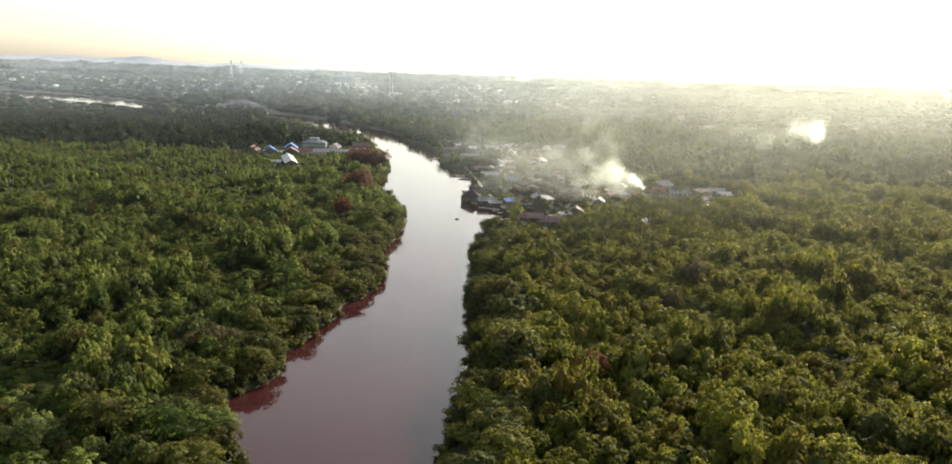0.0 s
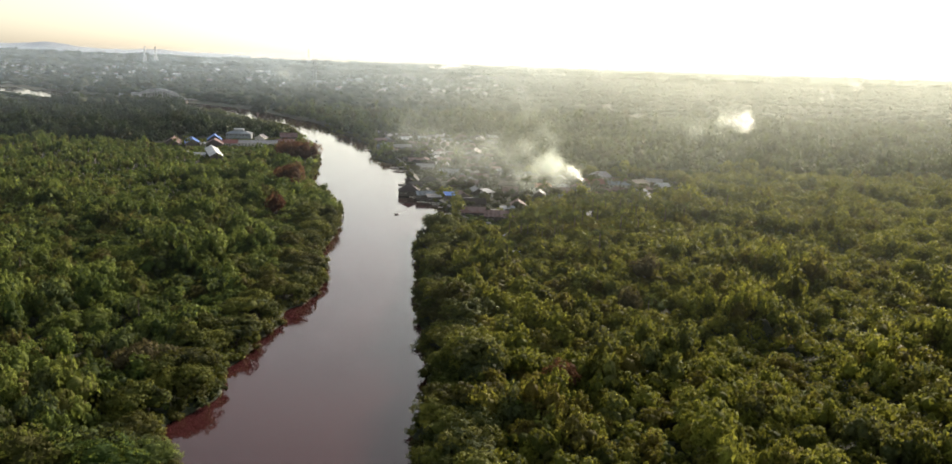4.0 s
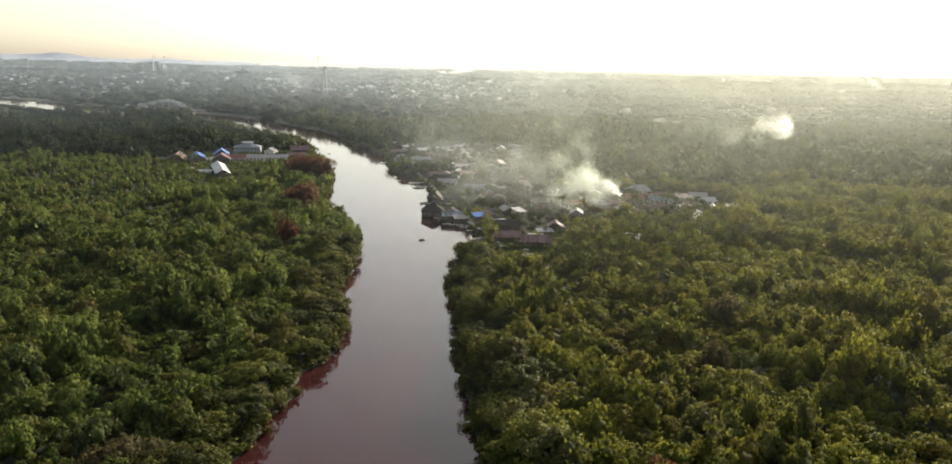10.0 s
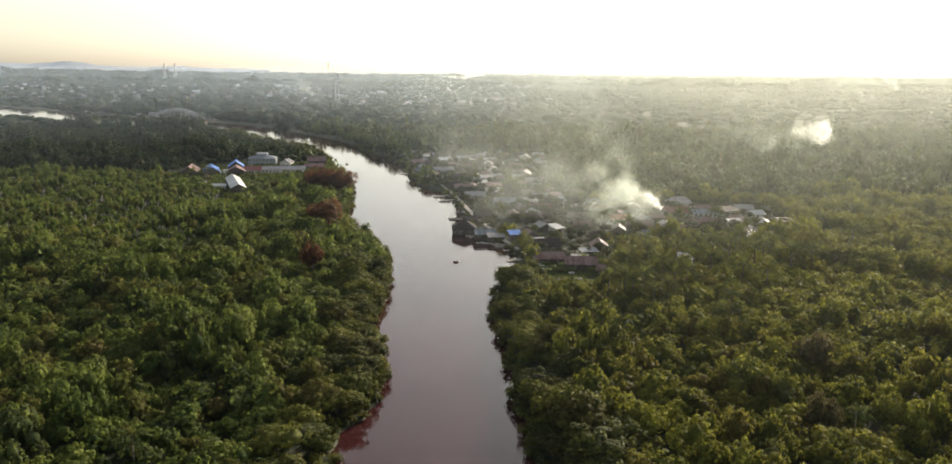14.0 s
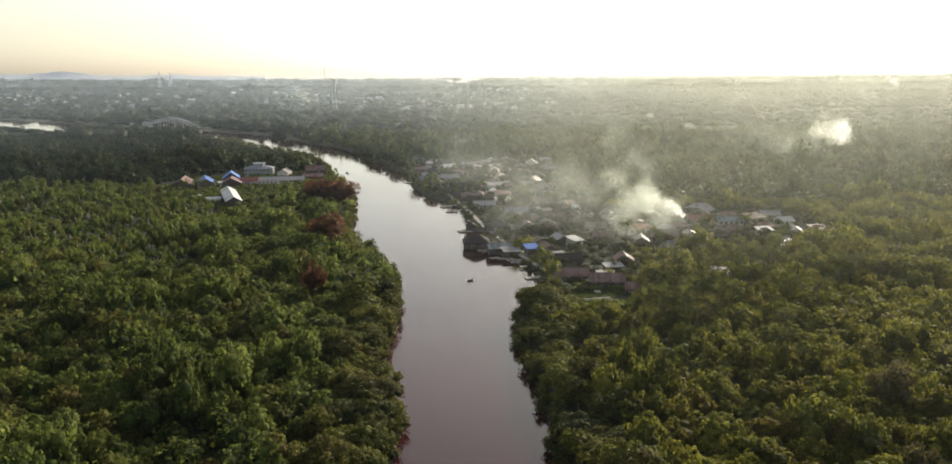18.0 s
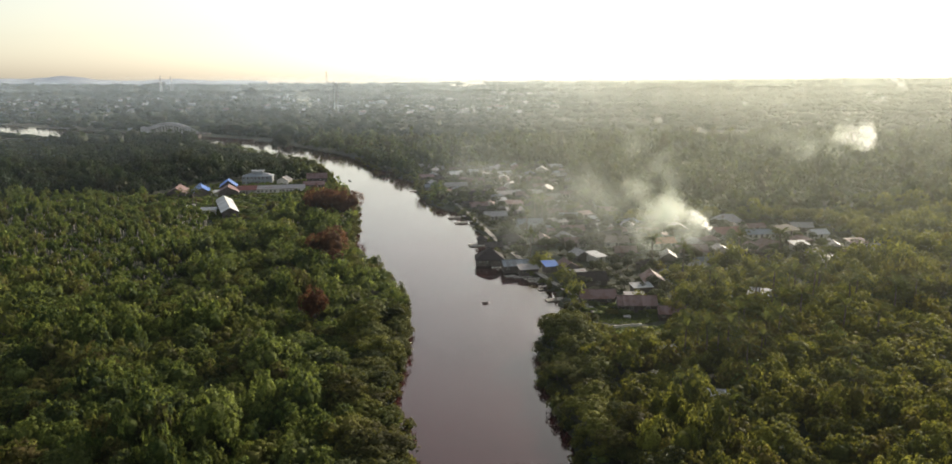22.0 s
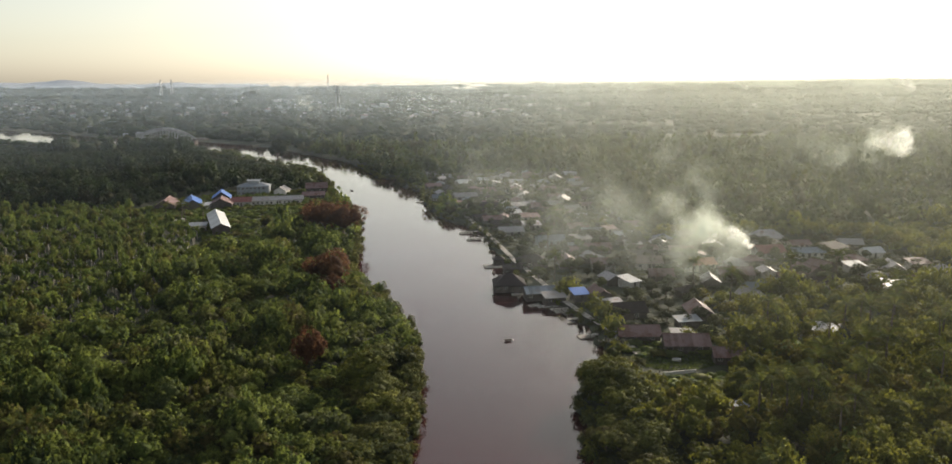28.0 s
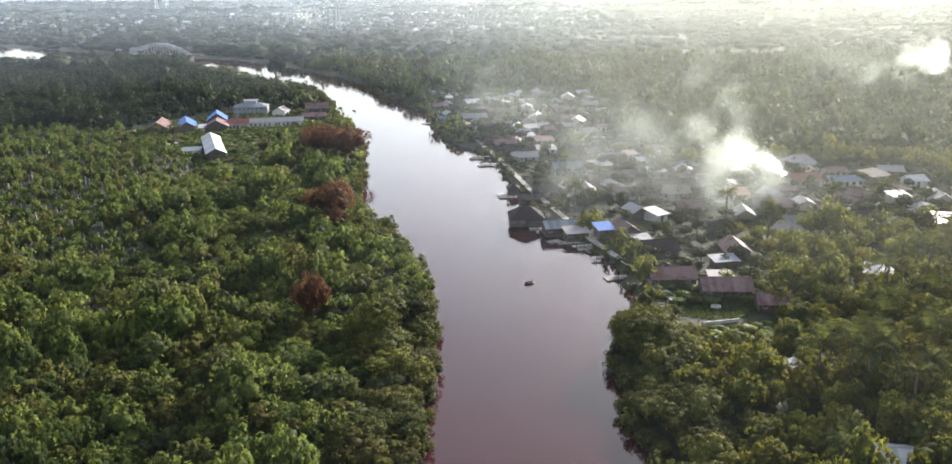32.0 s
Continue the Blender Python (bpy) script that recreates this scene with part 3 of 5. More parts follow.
# low growth of the farm clearing
p = scatter(rng, -165, -50, 505, 690, 3.2)
p = np.concatenate([p, scatter(rng, 26, 52, 310, 324, 2.4), scatter(rng, -96, -66, 128, 166, 2.2), scatter(rng, 26, 52, 338, 346, 2.6)])
p = p[open_ground(*p.T) & (ashore(*p.T) > 3)]
ms = spots_of(p, rng, 1.4, 2.6, 0.8, 2.4)
forest("meadow_growth", ms, [lump(rng, 14, 0.5) for _ in range(5)], M_LEAF_YOUNG, "low light-green meadow growth round the farm", rng)

# the near forest on both banks
p = scatter(rng, -330, 330, 96, 480, 4.2)
x, y = p.T
s = ashore(x, y)
ok = (s > 3.0) & in_view(x, y) & ~open_ground(x, y) & ~in_village(x, y) & ~plantation(x, y)
p, s = p[ok], s[ok]
x, y = p.T
close = (y < 330) & (np.abs(x + 14) < 98)
hero = close & (s < 11.5) & (y > 108) & (y < 345)
HERO = p[hero]
west = x < -10
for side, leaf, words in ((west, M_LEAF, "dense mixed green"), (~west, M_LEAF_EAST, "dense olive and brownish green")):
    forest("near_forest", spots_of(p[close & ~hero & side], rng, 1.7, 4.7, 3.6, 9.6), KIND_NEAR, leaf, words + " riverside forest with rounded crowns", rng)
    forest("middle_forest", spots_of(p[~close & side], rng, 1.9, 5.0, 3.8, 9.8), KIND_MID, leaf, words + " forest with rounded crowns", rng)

p = np.concatenate([scatter(rng, -330, 330, 100, 480, 6.2), scatter(rng, -20, 170, 480, 725, 4.6)])
x, y = p.T
p = p[(ashore(x, y) > 3.5) & in_view(x, y, 20) & ~open_ground(x, y) & ~plantation(x, y)]
us = spots_of(p, rng, 2.2, 3.6, 2.4, 4.6)
us[in_village(us[:, 0], us[:, 1]), 4] *= 0.35
inside = in_village(us[:, 0], us[:, 1])
forest("understorey", us[~inside], KIND_LOW, M_LEAF, "low green shrubs filling the gaps under the trees", rng)
forest("village_scrub", us[inside], KIND_LOW, M_LEAF_YARD, "low dull green scrub between the village houses", rng)

# the same forest behind the flight
p = scatter(rng, -190, 190, -120, 97, 6.6)
p = p[ashore(*p.T) > 4]
forest("rear_forest", spots_of(p, rng, 2.6, 5.4, 4.0, 10.0), KIND_MID, M_LEAF, "dense mixed green forest with rounded crowns", rng)
p = scatter(rng, -420, 330, 97, 480, 6.6)
p = p[(ashore(*p.T) > 4) & ~in_view(*p.T)]
forest("side_forest", spots_of(p, rng, 2.8, 5.6, 4.0, 10.0), KIND_LOW, M_LEAF, "dense mixed green forest with rounded crowns", rng)

# young plantation: close rows of slim trees
p = scatter(rng, -420, -60, 370, 590, 4.4)
p = p[plantation(*p.T) & in_view(*p.T) & ~open_ground(*p.T)]
pl = spots_of(p, rng, 1.5, 3.0, 4.0, 6.2)
pl[:, 2] += rng.uniform(0.3, 3.0, len(pl))
tv, tq = [], np.arange(4)
ring = np.array([(-1, -1), (1, -1), (1, 1), (-1, 1)]) * 0.17
base = np.concatenate([np.column_stack([ring, np.zeros(4)]), np.column_stack([ring * 0.7, np.ones(4)])])
tv = base[None] * np.stack([np.ones(len(pl)), np.ones(len(pl)), pl[:, 2] + 2.2], -1)[:, None] + np.column_stack([pl[:, :2], np.zeros(len(pl))])[:, None]
tq = np.array([(0, 1, 5, 4), (1, 2, 6, 5), (2, 3, 7, 6), (3, 0, 4, 7)])[None] + (np.arange(len(pl)) * 8)[:, None, None]
tagged(new("plantation_trunks", mesh_np("plantation_trunks", tv, tq, mat=M_BARK_PALE)), "slim pale trunks of the young plantation", "trunks", kind="stuff")
forest("plantation_trees", pl, KIND_SLIM, M_LEAF_YOUNG, "slim light-green plantation trees in close rows", rng)

# trees between the houses, and the woods behind
p = scatter(rng, -20, 165, 340, 725, 8.6)
p = p[in_village(*p.T) & (ashore(*p.T) > 4) & ~open_ground(*p.T)]
VILLAGE_TREES = p
p = scatter(rng, -720, 820, 480, 960, 6.8)
x, y = p.T
ok = (ashore(x, y) > 3) & in_view(x, y) & ~open_ground(x, y) & ~in_village(x, y) & ~plantation(x, y)
p = p[ok]
tall = tall_wood(*p.T)
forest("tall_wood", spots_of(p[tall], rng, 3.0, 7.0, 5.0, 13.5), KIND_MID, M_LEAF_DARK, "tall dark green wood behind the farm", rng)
beyond = p[:, 1] > 640
beyond |= p[:, 0] > 0
forest("far_forest", spots_of(p[~tall & ~beyond], rng, 2.8, 6.6, 4.5, 12.5), KIND_FAR, M_LEAF, "hazy green forest across the plain", rng)
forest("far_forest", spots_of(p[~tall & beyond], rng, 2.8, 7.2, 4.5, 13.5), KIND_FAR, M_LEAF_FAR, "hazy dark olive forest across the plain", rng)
p = scatter(rng, -2400, 2600, 960, 2700, 19)
p = p[(ashore(*p.T) > 16) & in_view(*p.T)]
gap = np.sin(p[:, 0] * 0.011 + 2 * np.sin(p[:, 1] * 0.004)) + np.sin(p[:, 1] * 0.019 + 1.5 * np.sin(p[:, 0] * 0.006)) + rng.normal(size=len(p)) * 0.35
p = p[gap < 0.95]
q = scatter(rng, -430, 60, 960, 1420, 11)
p = np.concatenate([p, q[(ashore(*q.T) > 32) & (q[:, 0] > left_x(q[:, 1]))]])
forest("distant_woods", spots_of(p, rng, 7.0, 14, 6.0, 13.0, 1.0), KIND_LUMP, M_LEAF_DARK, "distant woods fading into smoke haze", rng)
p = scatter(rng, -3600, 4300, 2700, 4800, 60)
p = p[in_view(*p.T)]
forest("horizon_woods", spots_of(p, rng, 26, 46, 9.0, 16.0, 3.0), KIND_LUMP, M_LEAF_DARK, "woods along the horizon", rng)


def bank_tree(rng, lobes, puffs, leaf, leaf_mat, bark, name, label, group, lean=0.0):
    """One tree with its roots at the origin, crown radius 1 and height about 1.9: trunk with limbs, crown."""
    ob = empty(name, Matrix.Identity(4), label, "tree", group)
    v, q, t, nv = crown(rng, lobes, puffs, 26, leaf)
    v = v + np.array([lean, 0, 0.38])
    c = new("crown", mesh_np("crown", v, q, t, leaf_mat, True, nv))
    c.parent = ob
    b = bmesh.new()
    bar(b, (0, 0, -0.15), (lean * 0.6, 0, 0.75), 0.085, 7, 0.05)
    for i in range(4):
        a = i * 1.57 + rng.uniform(-0.4, 0.4)
        bar(b, (lean * 0.4, 0, 0.45), (lean + 0.42 * math.cos(a), 0.42 * math.sin(a), 1.0), 0.04, 5, 0.015)
    part("trunk", b, bark, ob)
    return ob


def plant(ob, x, y, z, r, h, turn):
    """A copy of a built tree, sized to crown radius r and height h."""
    c = copy_thing(ob, Matrix.Translation((x, y, z)))
    c.matrix_basis = Matrix.Translation((x, y, z)) @ Matrix.Rotation(turn, 4, "Z") @ Matrix.Diagonal((r, r, h / 1.85, 1))
    return c


rng = np.random.default_rng(21)
bank_models = [bank_tree(rng, 8, 64, 0.085, M_LEAF_BANK, M_BARK, "riverbank_tree", "dense dark green riverbank tree hanging over the water", "riverbank trees") for _ in range(6)]
yard_models = [bank_tree(rng, 6, 38, 0.12, M_LEAF_YARD, M_BARK, "yard_tree", "leafy green tree between village houses", "village trees") for _ in range(4)]
red_model = bank_tree(rng, 9, 84, 0.07, M_LEAF_RED, M_BARK, "red_leaved_tree", "spreading tree with red-brown foliage", "red-brown trees")
grey_model = bank_tree(rng, 8, 60, 0.075, M_LEAF_GREY, M_BARK_PALE, "grey_brown_tree", "half-bare tree with grey-brown foliage", "red-brown trees")

lush_model = bank_tree(np.random.default_rng(41), 8, 70, 0.075, M_LEAF_YOUNG, M_BARK, "spreading_tree", "broad bright green tree leaning over the water", "riverbank trees")
spit_model = bank_tree(np.random.default_rng(77), 7, 56, 0.085, M_LEAF_DARK, M_BARK, "tall_dark_tree", "tall dark lone tree on the river spit", "", 0.1)
order = rng.permutation(len(HERO))
heroes, rest = HERO[order[:270]], HERO[order[270:]]
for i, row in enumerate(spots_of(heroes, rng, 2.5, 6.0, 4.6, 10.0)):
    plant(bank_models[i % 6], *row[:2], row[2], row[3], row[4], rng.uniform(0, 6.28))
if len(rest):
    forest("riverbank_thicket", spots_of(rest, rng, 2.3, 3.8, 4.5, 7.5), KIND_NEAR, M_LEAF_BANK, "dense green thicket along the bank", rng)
yard = spots_of(VILLAGE_TREES[np.argsort(VILLAGE_TREES[:, 1])], rng, 1.4, 3.6, 2.6, 6.4)
forest("village_trees", yard[285:], KIND_MID, M_LEAF_YARD, "leafy green trees between the farther village houses", rng)
for i, row in enumerate(yard[:285]):
    plant(yard_models[i % 4], *row[:2], row[2], row[3], row[4], rng.uniform(0, 6.28))
# bushes that close the foot of the banks down to the water
by = np.arange(96, 800, 1.7)
foot = np.concatenate([np.stack([left_x(by) - rng.uniform(0.3, 2.0, len(by)), by], -1), np.stack([right_x(by) + rng.uniform(0.3, 2.0, len(by)), by], -1)])
by2 = np.arange(98, 420, 2.3)
foot = np.concatenate([foot, np.stack([left_x(by2) - rng.uniform(2.2, 4.6, len(by2)), by2], -1)])
foot = foot[~((foot[:, 0] > -20) & (foot[:, 1] > 338) & (foot[:, 1] < 640) & (rng.uniform(size=len(foot)) < 0.7))]
fs = np.stack([foot[:, 0], foot[:, 1], 0 * foot[:, 0] - 0.6, np.minimum(rng.uniform(1.3, 2.4, len(foot)), 1.3 + ashore(foot[:, 0], foot[:, 1])), rng.uniform(2.2, 4.2, len(foot))], -1)
forest("bank_bushes", fs, KIND_MID, M_LEAF_BANK, "green bushes drooping to the water's edge", rng)
for x, y, r, h in ((-47.5, 497, 9.0, 17.0), (-56, 506, 9.0, 16.0), (-62, 518, 6.0, 12.5), (-46.5, 407, 7.4, 15.0), (-45, 396, 4.2, 9.5), (-44, 333, 3.7, 12.0), (31, 158, 3.6, 8.5)):
    plant(red_model, x, y, 0.6, r, h, x)
for x, y, r, h in ((-44, 127, 6.5, 8.5), (-56, 129, 6.5, 9), (-38, 131, 4.5, 6.5), (-64, 124, 5.5, 8)):
    plant(lush_model, x, y, 0.6, r, h, x)
yellow_model = bank_tree(np.random.default_rng(6), 5, 34, 0.11, M_LEAF_YOUNG, M_BARK, "yellow_green_tree", "small round yellow-green tree beside a long grey house", "")
plant(yellow_model, 44.5, 459, 0.9, 2.6, 5.5, 0.4)
plant(spit_model, -122, 834, 0.6, 9.0, 21.0, 1.0)
for x, y, r, h in ((-51, 171, 4.4, 8.5), (74, 240, 4.6, 11.0), (-46, 174, 3.0, 7.0), (60, 210, 3.2, 9)):
    plant(grey_model, x, y, 0.6, r, h, y)
for m in (*bank_models, *yard_models, red_model, grey_model, spit_model, yellow_model, lush_model):
    for o in (*m.children_recursive, m):
        bpy.data.objects.remove(o)

# ---- buildings ----
def slab(bm, pts, thick):
    """A flat plate through three or four points, thick downwards."""
    pts = [Vector(p) for p in pts]
    n = (pts[1] - pts[0]).cross(pts[-1] - pts[0]).normalized()
    if n.z < 0:
        pts.reverse()
        n = -n
    top = [bm.verts.new(p) for p in pts]
    low = [bm.verts.new(p - n * thick) for p in pts]
    bm.faces.new(top)
    bm.faces.new(low[::-1])
    for i in range(len(pts)):
        k = (i + 1) % len(pts)
        bm.faces.new((top[i], low[i], low[k], top[k]))
    return bm


def house(name, x, y, w, d, wall, rise, roof_mat, wall_mat, turn, label, shape="gable", lift=0.0, sheets=0, group="village houses", ground=None, storeys=1, over=0.6, category="house"):
    """A small house: w along the ridge, d across. lift: the floor's height on posts. sheets: roof sheets to a slope, as pieces of their own."""
    z0 = float(ground_z(np.array([x]), np.array([y]))[0]) if ground is None else ground
    ob = empty(name, pose(x, y, z0, 0, 0, turn), label, category, group)
    HOMES.append((x, y, max(w, d)))
    if group == "village houses":
        w, d, wall, rise = 0.82 * w, 0.82 * d, 0.85 * wall, 0.8 * rise
    a, b = w / 2, d / 2
    z1, z2 = lift, lift + wall
    if lift > 0.3:
        part("floor", boxed(-a - 0.2, a + 0.2, -b - 0.2, b + 0.2, lift - 0.18, lift), M_PLANK, ob)
        post = None
        for px in np.linspace(-a + 0.2, a - 0.2, max(2, int(w / 2.6) + 1)):
            for py in (-b + 0.2, b - 0.2):
                if post is None:
                    post = part("post", boxed(-0.1, 0.1, -0.1, 0.1, -1.6, lift - 0.18, 0.02), M_PLANK, ob)
                    q = post
                else:
                    q = new("post", post.data)
                    q.parent = ob
                q.location = (px, py, 0)
    bm = bmesh.new()
    th = 0.15
    zf = z1 - (0.4 if lift < 0.3 else 0.0)
    box(bm, -a, a, -b, -b + th, zf, z2)
    box(bm, -a, a, b - th, b, zf, z2)
    box(bm, -a, -a + th, -b + th, b - th, zf, z2)
    box(bm, a - th, a, -b + th, b - th, zf, z2)
    if shape == "gable":
        for s in (-1, 1):
            e = s * (a - th / 2)
            v = [bm.verts.new((e + o, yy, zz)) for o in (-th / 2, th / 2) for yy, zz in ((-b, z2), (b, z2), (0, z2 + rise * 0.97))]
            for f in ((0, 1, 2), (5, 4, 3), (0, 3, 4, 1), (1, 4, 5, 2), (2, 5, 3, 0)):
                bm.faces.new([v[i] for i in f])
    part("wall", bm, wall_mat, ob)
    drop = rise * over / b
    ez, ea = z2 - drop, a + over * 0.8
    if shape == "gable":
        for s in (-1, 1):
            if sheets:
                r0 = part("roof", slab(bmesh.new(), [(-ea, s * (b + over), ez - 0.06), (ea, s * (b + over), ez - 0.06), (ea, 0, z2 + rise - 0.06), (-ea, 0, z2 + rise - 0.06)], 0.05), M_PLANK, ob)
                sw = 2 * ea / sheets
                piece = None
                for i in range(sheets):
                    if piece is None:
                        piece = part("roof_sheet", slab(bmesh.new(), [(-sw / 2 + 0.015, s * (b + over), ez), (sw / 2 - 0.015, s * (b + over), ez), (sw / 2 - 0.015, 0, z2 + rise), (-sw / 2 + 0.015, 0, z2 + rise)], 0.04), roof_mat, r0)
                        q = piece
                    else:
                        q = new("roof_sheet", piece.data)
                        q.parent = r0
                    q.location = (-ea + sw * (i + 0.5), 0, 0.015 * (i % 2))
            else:
                part("roof_slope", slab(bmesh.new(), [(-ea, s * (b + over), ez), (ea, s * (b + over), ez), (ea, 0, z2 + rise), (-ea, 0, z2 + rise)], 0.08), roof_mat, ob)
        part("ridge_cap", bar(bmesh.new(), (-ea - 0.05, 0, z2 + rise + 0.02), (ea + 0.05, 0, z2 + rise + 0.02), 0.13, 6), roof_mat, ob)
    elif shape == "hip":
        rl = max(0.3, a - b * 0.9)
        e = b + over
        c = [(-ea, -e, ez), (ea, -e, ez), (ea, e, ez), (-ea, e, ez)]
        t0, t1 = (-rl, 0, z2 + rise), (rl, 0, z2 + rise)
        for pts in ([c[0], c[1], t1, t0], [c[1], c[2], t1], [c[2], c[3], t0, t1], [c[3], c[0], t0]):
            part("roof_slope", slab(bmesh.new(), pts, 0.08), roof_mat, ob)
        part("ridge_cap", bar(bmesh.new(), t0, t1, 0.14, 6), roof_mat, ob)
    else:  # one slope
        part("roof_slope", slab(bmesh.new(), [(-ea, -b - over, z2), (ea, -b - over, z2), (ea, b + over, z2 + rise), (-ea, b + over, z2 + rise)], 0.08), roof_mat, ob)
    part("door", boxed(-0.45, 0.45, -b - 0.05, -b + 0.03, z1, z1 + min(2.05, wall - 0.2), 0.01), M_PLANK, ob)
    win = None
    for f in range(storeys):
        wz = z1 + 0.95 + f * wall / storeys
        for px in np.arange(-a + 1.1, a - 0.9, 2.3):
            if f == 0 and abs(px) < 1.0:
                continue
            bm = bmesh.new()
            for x0, x1, q0, q1 in ((-0.55, 0.55, 0, 0.09), (-0.55, 0.55, 0.96, 1.05), (-0.55, -0.46, 0.09, 0.96), (0.46, 0.55, 0.09, 0.96), (-0.04, 0.04, 0.09, 0.96)):
                box(bm, x0, x1, -b - 0.05, -b - 0.002, q0, q1)
            win = part("window", bm, M_PLANK_PALE, ob)
            win.location = (px, 0, wz)
            p = part("pane", boxed(-0.46, 0.46, -b - 0.02, -b - 0.003, 0.09, 0.96), M_DARK, win)
    return ob


# the village on the right bank
HOMES = []
V = "village house"
house("house", 44, 341, 12.5, 7.5, 3.0, 2.1, M_TIN_RUST, M_PLANK, -8, "long house with rust-brown tin roof beside the lawn", sheets=13)
house("shed", 45, 346.5, 6.0, 3.0, 3.4, 0.7, M_TIN, M_PLANK, -8, "grey tin lean-to joined behind the brown-roofed house", "mono", sheets=0, category="shed")
house("house", 35, 350, 12, 7, 2.8, 2.0, M_TIN_RUST, M_PLANK, -5, "low house with a faded purple-brown tin roof")
house("house", 51, 332, 8, 6, 2.6, 1.6, M_TIN_RUST, M_PLANK, -12, "small house with dusty brown roof and plank walls", sheets=8)
house("house", 57, 368, 10, 7, 3, 2.2, M_TIN_RUST, M_PLANK, 84, "brown-roofed house among trees")
house("shed", 51, 359.5, 7, 4, 2.5, 0.8, M_TIN_PALEBLUE, M_PLANK, 5, "low shed with a pale blue tin roof", "mono", category="shed")
house("house", 38, 370, 10.5, 7.5, 3, 2.3, M_SHINGLE, M_PLANK, 4, "dark brown house set back from the boardwalk")
house("house", 33.5, 385, 9, 6.5, 3, 2.0, M_TIN_RUST, M_PLANK, 98, "house with a rust-brown roof behind the boardwalk", lift=0.9)
house("house", 28, 386.5, 5, 5, 2.6, 1.2, M_TIN_BLUE, M_PLANK, 8, "small stilt house with a bright blue tin roof", lift=1.0, shape="mono")
house("house", 36, 378, 5.5, 4.5, 2.6, 1.0, M_TIN, M_PLANK, 10, "grey tin-roofed kitchen shed", "mono", category="shed")
house("house", 10, 407, 9.5, 8.5, 2.4, 2.7, M_SHINGLE, M_PLANK, -4, "dark floating house with a brown hipped roof on the river", "hip", lift=0.6, ground=0.0, group="river houses")
house("house", 17.5, 395, 8.5, 6, 2.4, 1.2, M_TIN_PALEBLUE, M_PLANK, 4, "floating house with a blue-grey tin roof over the water", lift=0.6, ground=0.0, group="river houses", sheets=8)
house("house", 21, 389, 6.0, 4.2, 2.2, 0.8, M_TIN, M_PLANK, 6, "low floating shed with a grey roof", "mono", lift=0.5, ground=0.0, group="river houses", category="shed")
house("house", 11, 443, 3.6, 3.4, 2.3, 0.9, M_SHINGLE, M_PLANK, 0, "dark wooden wash hut on a raft", "hip", lift=0.5, ground=0.0, group="river houses", category="hut")
house("house", 14, 428, 6.0, 4.0, 2.2, 1.1, M_PLANK, M_PLANK, -3, "grey plank hut at the water's edge", lift=0.6, ground=0.0, group="river houses", category="hut")
house("house", 47.5, 403, 5.0, 6.5, 2.8, 1.3, M_TIN_WHITE, M_PLASTER, 28, "small house with a new white zinc roof", "mono", sheets=0)
house("house", 43, 408, 8, 6, 2.8, 1.7, M_TIN, M_PLANK, 105, "grey-roofed house beside a white zinc roof")
house("house", 22, 436, 12, 9, 3, 2.4, M_SHINGLE, M_PLANK, 3, "large dark brown house by the boardwalk", "hip")
house("house", 34, 434, 9, 7, 3, 2.2, M_TIN_RUST, M_PLANK, 88, "brown tin-roofed house near the boardwalk")
house("house", 35, 472, 13, 8, 3.2, 1.8, M_TIN_PALEBLUE, M_PLASTER_BLUE, 2, "long blue-grey house with a pale tin roof", group="village houses")
house("house", 22.5, 495, 12, 7.5, 3, 1.8, M_TIN, M_PLANK_PALE, 2, "long house with a light grey tin roof")
house("house", 31, 542, 6.5, 5, 2.8, 1.3, M_TIN_WHITE, M_PLASTER, 5, "small house with a white roof", "mono")
house("house", 31, 573, 5.5, 5, 2.8, 1.4, M_TIN_WHITE, M_PLASTER, 80, "small house with a white roof")
house("house", 44, 598, 13, 9, 3, 2.4, M_TIN, M_PLASTER, 75, "house with a light grey gabled roof")
house("house", 62, 583, 12, 8, 3, 2.4, M_TIN, M_PLANK_PALE, 70, "house with a light grey gabled roof")
house("house", 12, 604, 15, 8, 3, 1.8, M_TIN, M_PLANK, 8, "long grey-roofed house near the bank")
house("house", 16, 664, 11, 8, 3, 2.0, M_TIN_WHITE, M_PLANK, 20, "house with a pale curved roof")
house("house", 29, 676, 8, 6, 3, 1.6, M_TIN_WHITE, M_PLASTER, 0, "small house with a pale roof")
house("house", -3, 712, 9, 7, 3, 2.0, M_TIN, M_PLANK, 30, "house with a pale roof under the trees")
house("house", 77, 682, 13, 9, 3, 2.2, M_TIN, M_PLASTER, 80, "house with a pale roof under the trees")
house("house", 60, 685, 12, 8, 3, 2.4, M_TIN_RUST, M_PLANK, 100, "house with a brown roof under the trees")
house("house", 77, 424, 14, 8, 3, 1.8, M_TILE_ORANGE, M_PLASTER, 6, "long house with a pale orange tiled roof")
house("house", 90, 420, 9, 7, 3, 2.0, M_TIN, M_PLASTER, 100, "house with a grey and white tin roof")
house("house", 73, 401, 9, 6, 2.8, 1.8, M_TIN, M_PLANK, 78, "grey-roofed house in the smoke")
house("house", 84, 408, 13, 8, 3, 2.2, M_TIN_RUST, M_PLANK_PALE, -6, "long brown-roofed house in the smoke")
house("house", 78, 382, 8, 6, 2.8, 1.8, M_TIN, M_PLASTER, 115, "small grey-roofed house between trees")
house("house", 110, 440, 12, 8, 3, 2.4, M_TIN_RED, M_PLASTER, 3, "house with a dull red roof beside the fire", sheets=0)
house("house", 121, 466, 15, 9, 3.4, 3.0, M_TIN, M_PLASTER, -4, "large house with a grey roof behind the fire", "hip")
